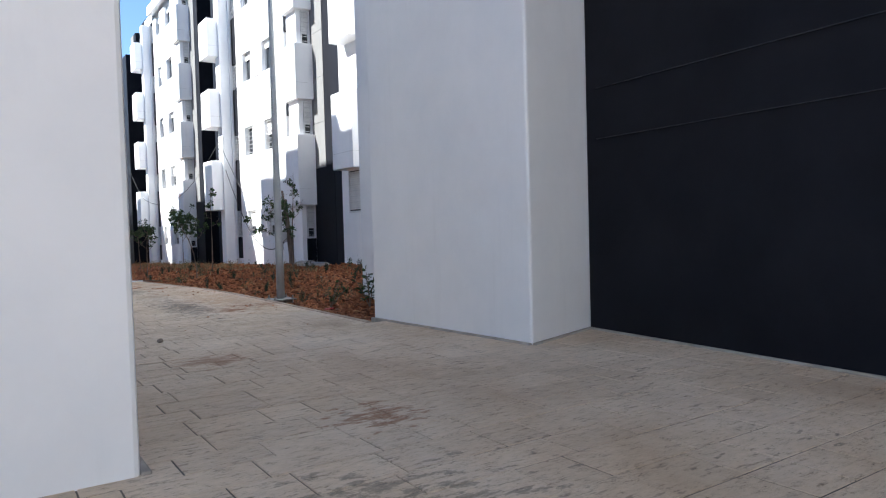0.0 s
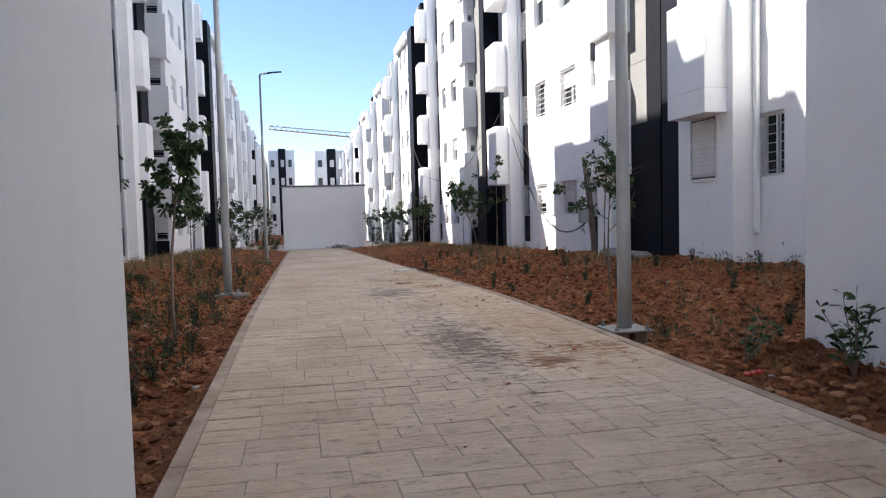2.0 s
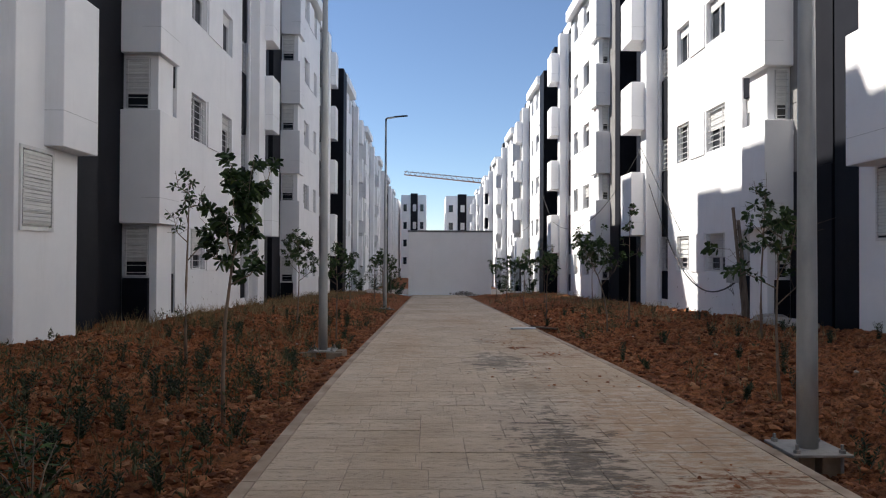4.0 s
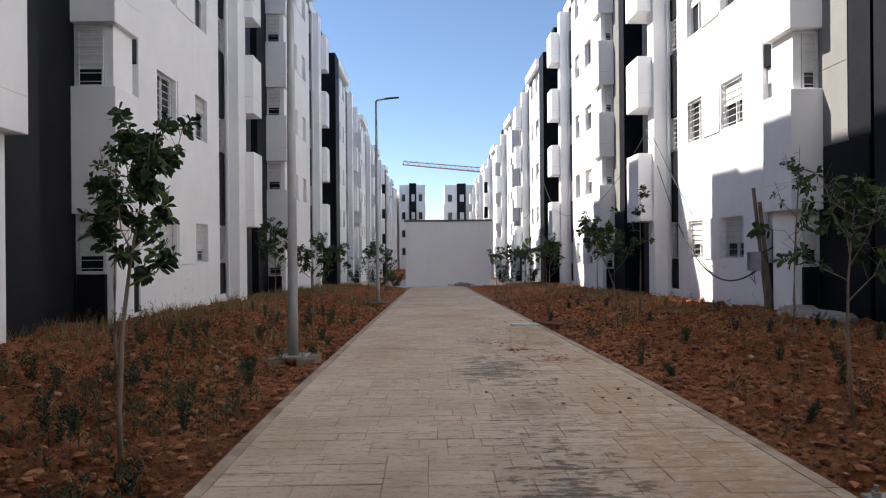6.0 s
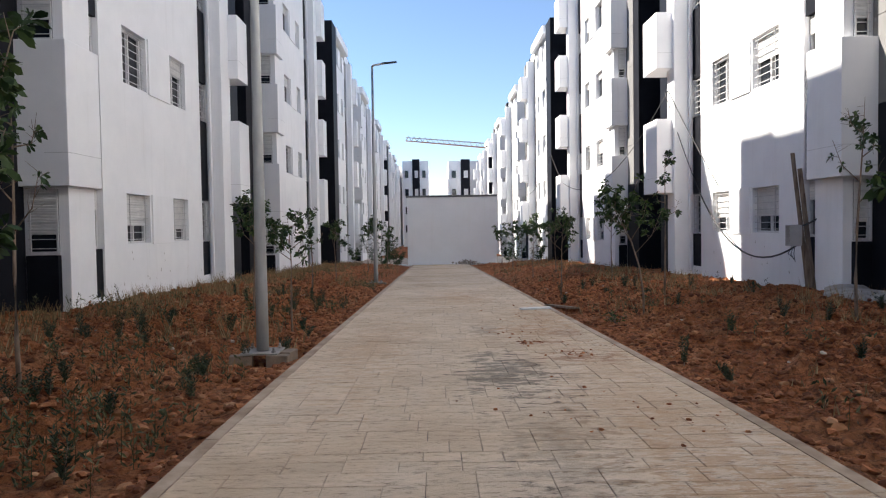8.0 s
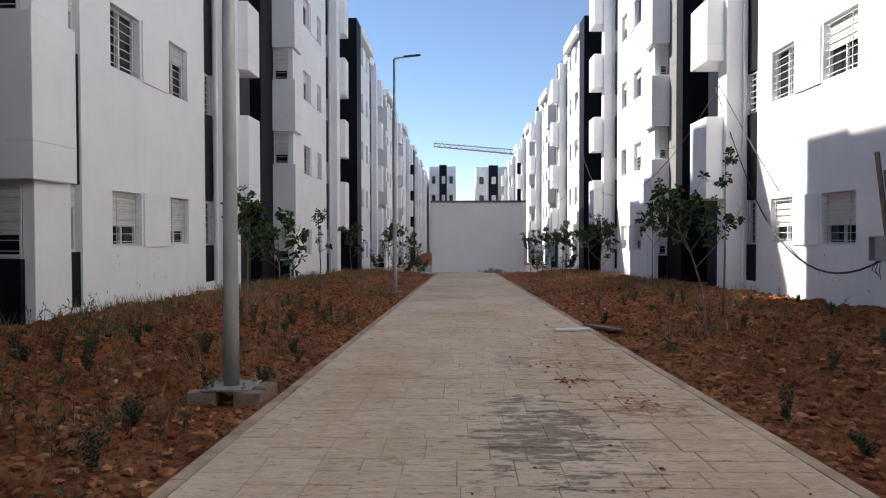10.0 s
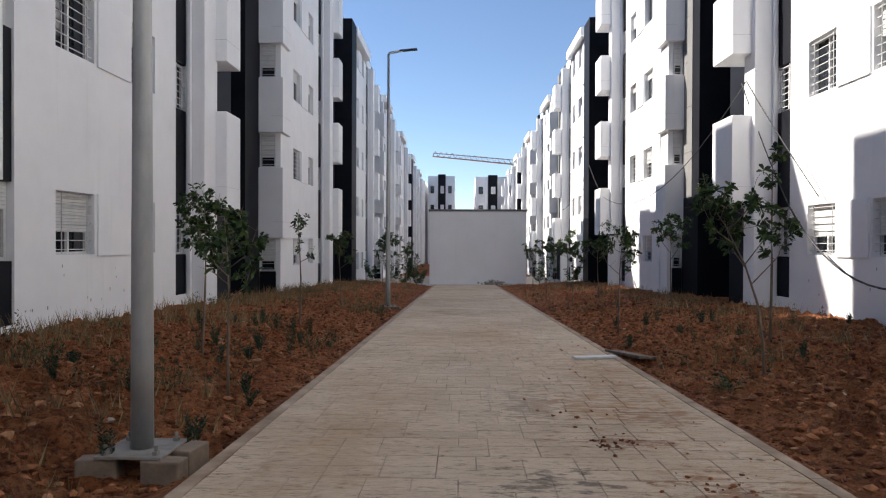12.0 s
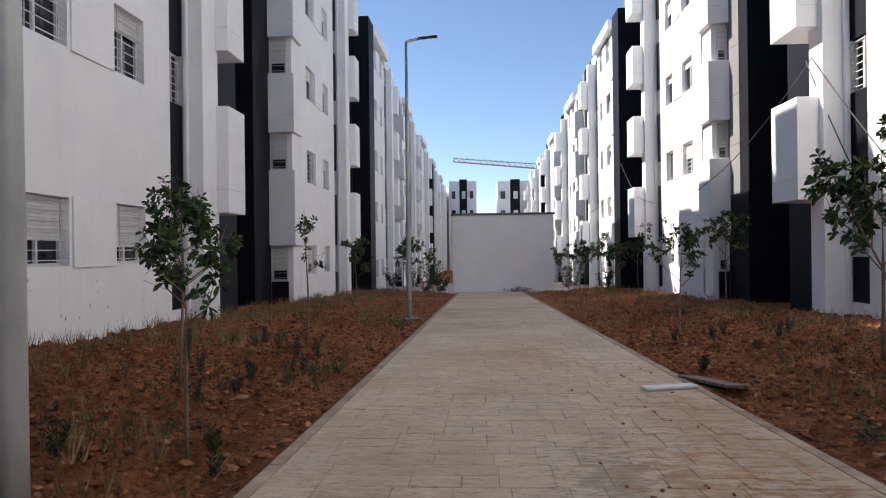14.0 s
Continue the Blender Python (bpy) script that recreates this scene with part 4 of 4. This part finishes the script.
# spilt concrete at the foot of the sunny block
s = Shape()
for cx, cy, wx, wy, h in ((6.30, 6.6, 0.55, 0.8, 0.16), (6.15, 5.75, 0.4, 0.35, 0.11), (6.45, 7.35, 0.35, 0.3, 0.13)):
    z0 = soil_z(cx, cy) - 0.15
    i, n = len(s.v), 14
    for ring, (f, dz) in enumerate(((1.0, 0.0), (0.93, 0.15 + h * 0.6), (0.7, 0.15 + h))):
        for k in range(n):
            a = 2 * math.pi * k / n
            w = f * (1 + 0.18 * noise.noise((cx + math.cos(a) * 1.7, cy + math.sin(a) * 1.7, 0.3 * ring)))
            s.v.append((cx + math.cos(a) * wx * w, cy + math.sin(a) * wy * w, z0 + dz + 0.03 * noise.noise((k * 0.9, cx, ring))))
    for ring in range(2):
        s.f += [(i + ring * n + k, i + ring * n + (k + 1) % n, i + (ring + 1) * n + (k + 1) % n, i + (ring + 1) * n + k) for k in range(n)]
    s.f.append(tuple(i + 2 * n + k for k in range(n)))
tagged(part("concrete_spill", s, CONCRETE), "rough grey concrete spilt at the foot of the facade", "concrete", "", "stuff")

# chipped spots low on the plaster
rnd = random.Random(31)
s = Shape()
for x, sgn, ya, yb, n in ((-LW, 1, 8.7, 13.6, 16), (RW, -1, 9.2, 13.8, 10), (RW - 0.45, -1, -0.5, 3.5, 9)):
    for k in range(n):
        y, z, r = rnd.uniform(ya, yb), 0.45 + 0.7 * rnd.random() ** 2, rnd.uniform(0.008, 0.022)
        c = [(x + sgn * 0.003, y + math.cos(a * 1.05) * r * rnd.uniform(0.5, 1), z + math.sin(a * 1.05) * r * rnd.uniform(1, 2.2)) for a in range(6)]
        s.face(*c)
tagged(part("plaster_chips", s, CONCRETE), "small grey chips knocked out of the white plaster", "chips", "", "stuff")
rnd = random.Random(77)

# meter box and small flaws on the near block
s = Shape()
s.box(-5.93, -6.05, 1.55, 1.80, 0.95, 1.25)
tagged(part("meter_box", s, PALE, bevel=0.01), "small white meter box on the facade", "box")

# shuttered windows in the piers of the nearest blocks
def pier_window(side, x, y0, y1, z0, z1):
    w = thing("ground_window", "shuttered ground-floor window in the white facade", "window", "pier windows", at=(x, y0, z0))

    def at(u, v, z):
        return (x - side * u, v, z)
    part("pane", prism(at, 0.002, 0.012, y0, y1, z0, z1), GLASS, w)
    part("roller_shutter", ribbed(lambda a, d, z: at(0.014 + d, a, z), y0 + 0.02, y1 - 0.02, z0 + 0.03, z1 - 0.02), SHUTTER, w)
    f = Shape()
    for a, b, c, d in ((y0 - 0.04, y1 + 0.04, z0 - 0.05, z0), (y0 - 0.04, y1 + 0.04, z1, z1 + 0.04), (y0 - 0.04, y0, z0, z1), (y1, y1 + 0.04, z0, z1)):
        prism(at, 0.001, 0.03, a, b, c, d, f)
    part("frame", f, FRAME, w)
    for k in range(7):
        z = z0 + (z1 - z0) * (k + 0.5) / 7
        part("grille_bar", prism(at, 0.032, 0.044, y0, y1, z - 0.006, z + 0.006), GRILLE, w)


pier_window(1, RW - 0.45, 2.75, 3.5, 1.85, 2.9)
pier_window(-1, -(LW - 0.36), 2.15, 2.85, 1.9, 2.9)

# ---- crane ----
crane = thing("tower_crane", "distant pale tower crane jib above the roofs", "crane", at=(24, 150, 0))
s = Shape()
a, b = Vector((-6.3, 150, 20.2)), Vector((30, 150, 16.6))
for off in ((0, -0.5, 0), (0, 0.5, 0), (0, 0, 1.2)):
    s.tube([a + Vector(off) * 0.6, b + Vector(off)], [0.09, 0.12], 4)
for k in range(30):
    p, q = a.lerp(b, k / 30), a.lerp(b, (k + 1) / 30)
    for off in ((0, -0.5, 0), (0, 0.5, 0)):
        s.tube([p + Vector(off), p.lerp(q, 0.5) + Vector((0, 0, 1.1))], [0.05, 0.05], 4)
        s.tube([p.lerp(q, 0.5) + Vector((0, 0, 1.1)), q + Vector(off)], [0.05, 0.05], 4)
part("jib", s, STEEL, crane)
s = Shape()
s.tube([(26, 150, -2), (26, 150, 21)], [0.6, 0.6], 4)
part("mast", s, STEEL, crane)

# ---- paving ----
entry_base = Shape()
for a, b in ((-19.0, -12), (-12, -5.9)):
    entry_base.box(-9.0, 3.4, a, b, ground_z(a) - 0.206, ground_z(a) - 0.006)
walk_base = Shape()
yy = [-5.9, -2, -1, 0, 1, 2, Y_END]
for a, b in zip(yy, yy[1:]):
    x0, x1 = X_L, X_R
    za, zb = ground_z(a) - 0.006, ground_z(b) - 0.006
    walk_base.hexa([(x0, a, za - 0.2), (x1, a, za - 0.2), (x1, b, zb - 0.2), (x0, b, zb - 0.2), (x0, a, za), (x1, a, za), (x1, b, zb), (x0, b, zb)])
pavement = tagged(part("pavement", walk_base, JOINT), "worn beige stamped concrete walk with clay stains", "pavement", "", "structure")

part("joint_bed", entry_base, JOINT_DARK, pavement, "dark joints between the entrance slabs")

# edging strips
for x0, x1 in ((X_L, X_L + 0.08), (X_R - 0.08, X_R)):
    y = -5.85
    while y < Y_END:
        b = min(y + 1.0, Y_END)
        s = Shape()
        za, zb = ground_z(y), ground_z(b)
        s.hexa([(x0, y + 0.004, za - 0.1), (x1, y + 0.004, za - 0.1), (x1, b - 0.004, zb - 0.1), (x0, b - 0.004, zb - 0.1),
                (x0, y + 0.004, za + 0.003), (x1, y + 0.004, za + 0.003), (x1, b - 0.004, zb + 0.003), (x0, b - 0.004, zb + 0.003)])
        part("kerb_stone", s, EDGING, pavement)
        y = b

rnd = random.Random(5)
shared, rest, singles = {}, Shape(), 0


def slab(s, x0, x1, y0, y1, za, zb, lift, h=0.03):
    c = 0.003
    i = len(s.v)
    s.v += [(x0, y0, za - h), (x1, y0, za - h), (x1, y1, zb - h), (x0, y1, zb - h),
            (x0, y0, za + lift - c), (x1, y0, za + lift - c), (x1, y1, zb + lift - c), (x0, y1, zb + lift - c),
            (x0 + c, y0 + c, za + lift), (x1 - c, y0 + c, za + lift), (x1 - c, y1 - c, zb + lift), (x0 + c, y1 - c, zb + lift)]
    for k in range(4):
        n = (k + 1) % 4
        s.f += [(i + k, i + n, i + 4 + n, i + 4 + k), (i + 4 + k, i + 4 + n, i + 8 + n, i + 8 + k)]
    s.f.append((i + 8, i + 9, i + 10, i + 11))


def lay(x0, x1, y0, y1):
    """One slab of the walk, single near the start of the walk and joined further on."""
    global singles
    za, zb, lift = ground_z(y0), ground_z(y1), rnd.uniform(-0.002, 0.002)
    g = rnd.choice((0.003, 0.0045, 0.006)) if y0 < -5.9 else rnd.choice((0.0015, 0.002, 0.003))
    if -5.9 <= y0 < 3.0 and singles < 300:
        key = (round((x1 - x0) * 50), round((y1 - y0) * 50))
        if key not in shared:
            s = Shape()
            hw, hd = key[0] / 100, key[1] / 100
            slab(s, -hw + 0.0018, hw - 0.0018, -hd + 0.0018, hd - 0.0018, 0, 0, 0)
            shared[key] = s.mesh("paver", PAVER)
        ob = new("paver", shared[key])
        ob.parent = pavement
        ob.matrix_basis = Matrix.Translation(((x0 + x1) / 2, (y0 + y1) / 2, (za + zb) / 2 + lift)) @ Euler((math.atan2(zb - za, y1 - y0), 0, 0)).to_matrix().to_4x4()
        singles += 1
    else:
        slab(rest, x0 + g, x1 - g, y0 + g, y1 - g, za, zb, lift)


def course(xa, xb, ya, yb, sizes):
    x = xa
    while x < xb - 0.02:
        x1 = x + rnd.choice(sizes)
        if xb - x1 < 0.14:
            x1 = xb
        lay(x, min(x1, xb), ya, yb)
        x = x1


y = -19.0
while y < Y_END - 0.1:
    entry = y < -5.95
    depth = rnd.choice((0.28, 0.34)) if entry else rnd.choice((0.30, 0.36, 0.42))
    y1 = min(y + depth, -5.9 if entry else Y_END)
    if not entry and Y_END - y1 < 0.15:
        y1 = Y_END
    if entry:
        course(-9.0 - rnd.uniform(0, 0.3), 3.4, y, y1, (0.3, 0.45, 0.6))
    else:
        # modules of mixed sizes: whole slabs, two courses, or a slab beside two halves
        xa, xb = X_L + 0.08, X_R - 0.08
        x = xa
        while x < xb - 0.02:
            w = rnd.choice((0.3, 0.48, 0.6, 0.72, 0.9))
            x1 = xb if xb - (x + w) < 0.24 else x + w
            kind, cut = rnd.random(), y + (y1 - y) * rnd.choice((0.42, 0.5, 0.58))
            if kind < 0.12 and x1 - x < 0.4:
                lay(x, x1, y, y1)
            elif kind < 0.4 and x1 - x > 0.55:
                lay(x, x + 0.24, y, y1)
                course(x + 0.24, x1, y, cut, (0.3, 0.36, 0.48))
                course(x + 0.24, x1, cut, y1, (0.24, 0.36, 0.48))
            else:
                course(x, x1, y, cut, (0.2, 0.28, 0.36, 0.44))
                course(x, x1, cut, y1, (0.22, 0.3, 0.4))
            x = x1
    y = y1
rest_ob = part("paver_field", rest, PAVER_REST, pavement, "stamped concrete slabs")
rest_ob["kind"] = "stuff"
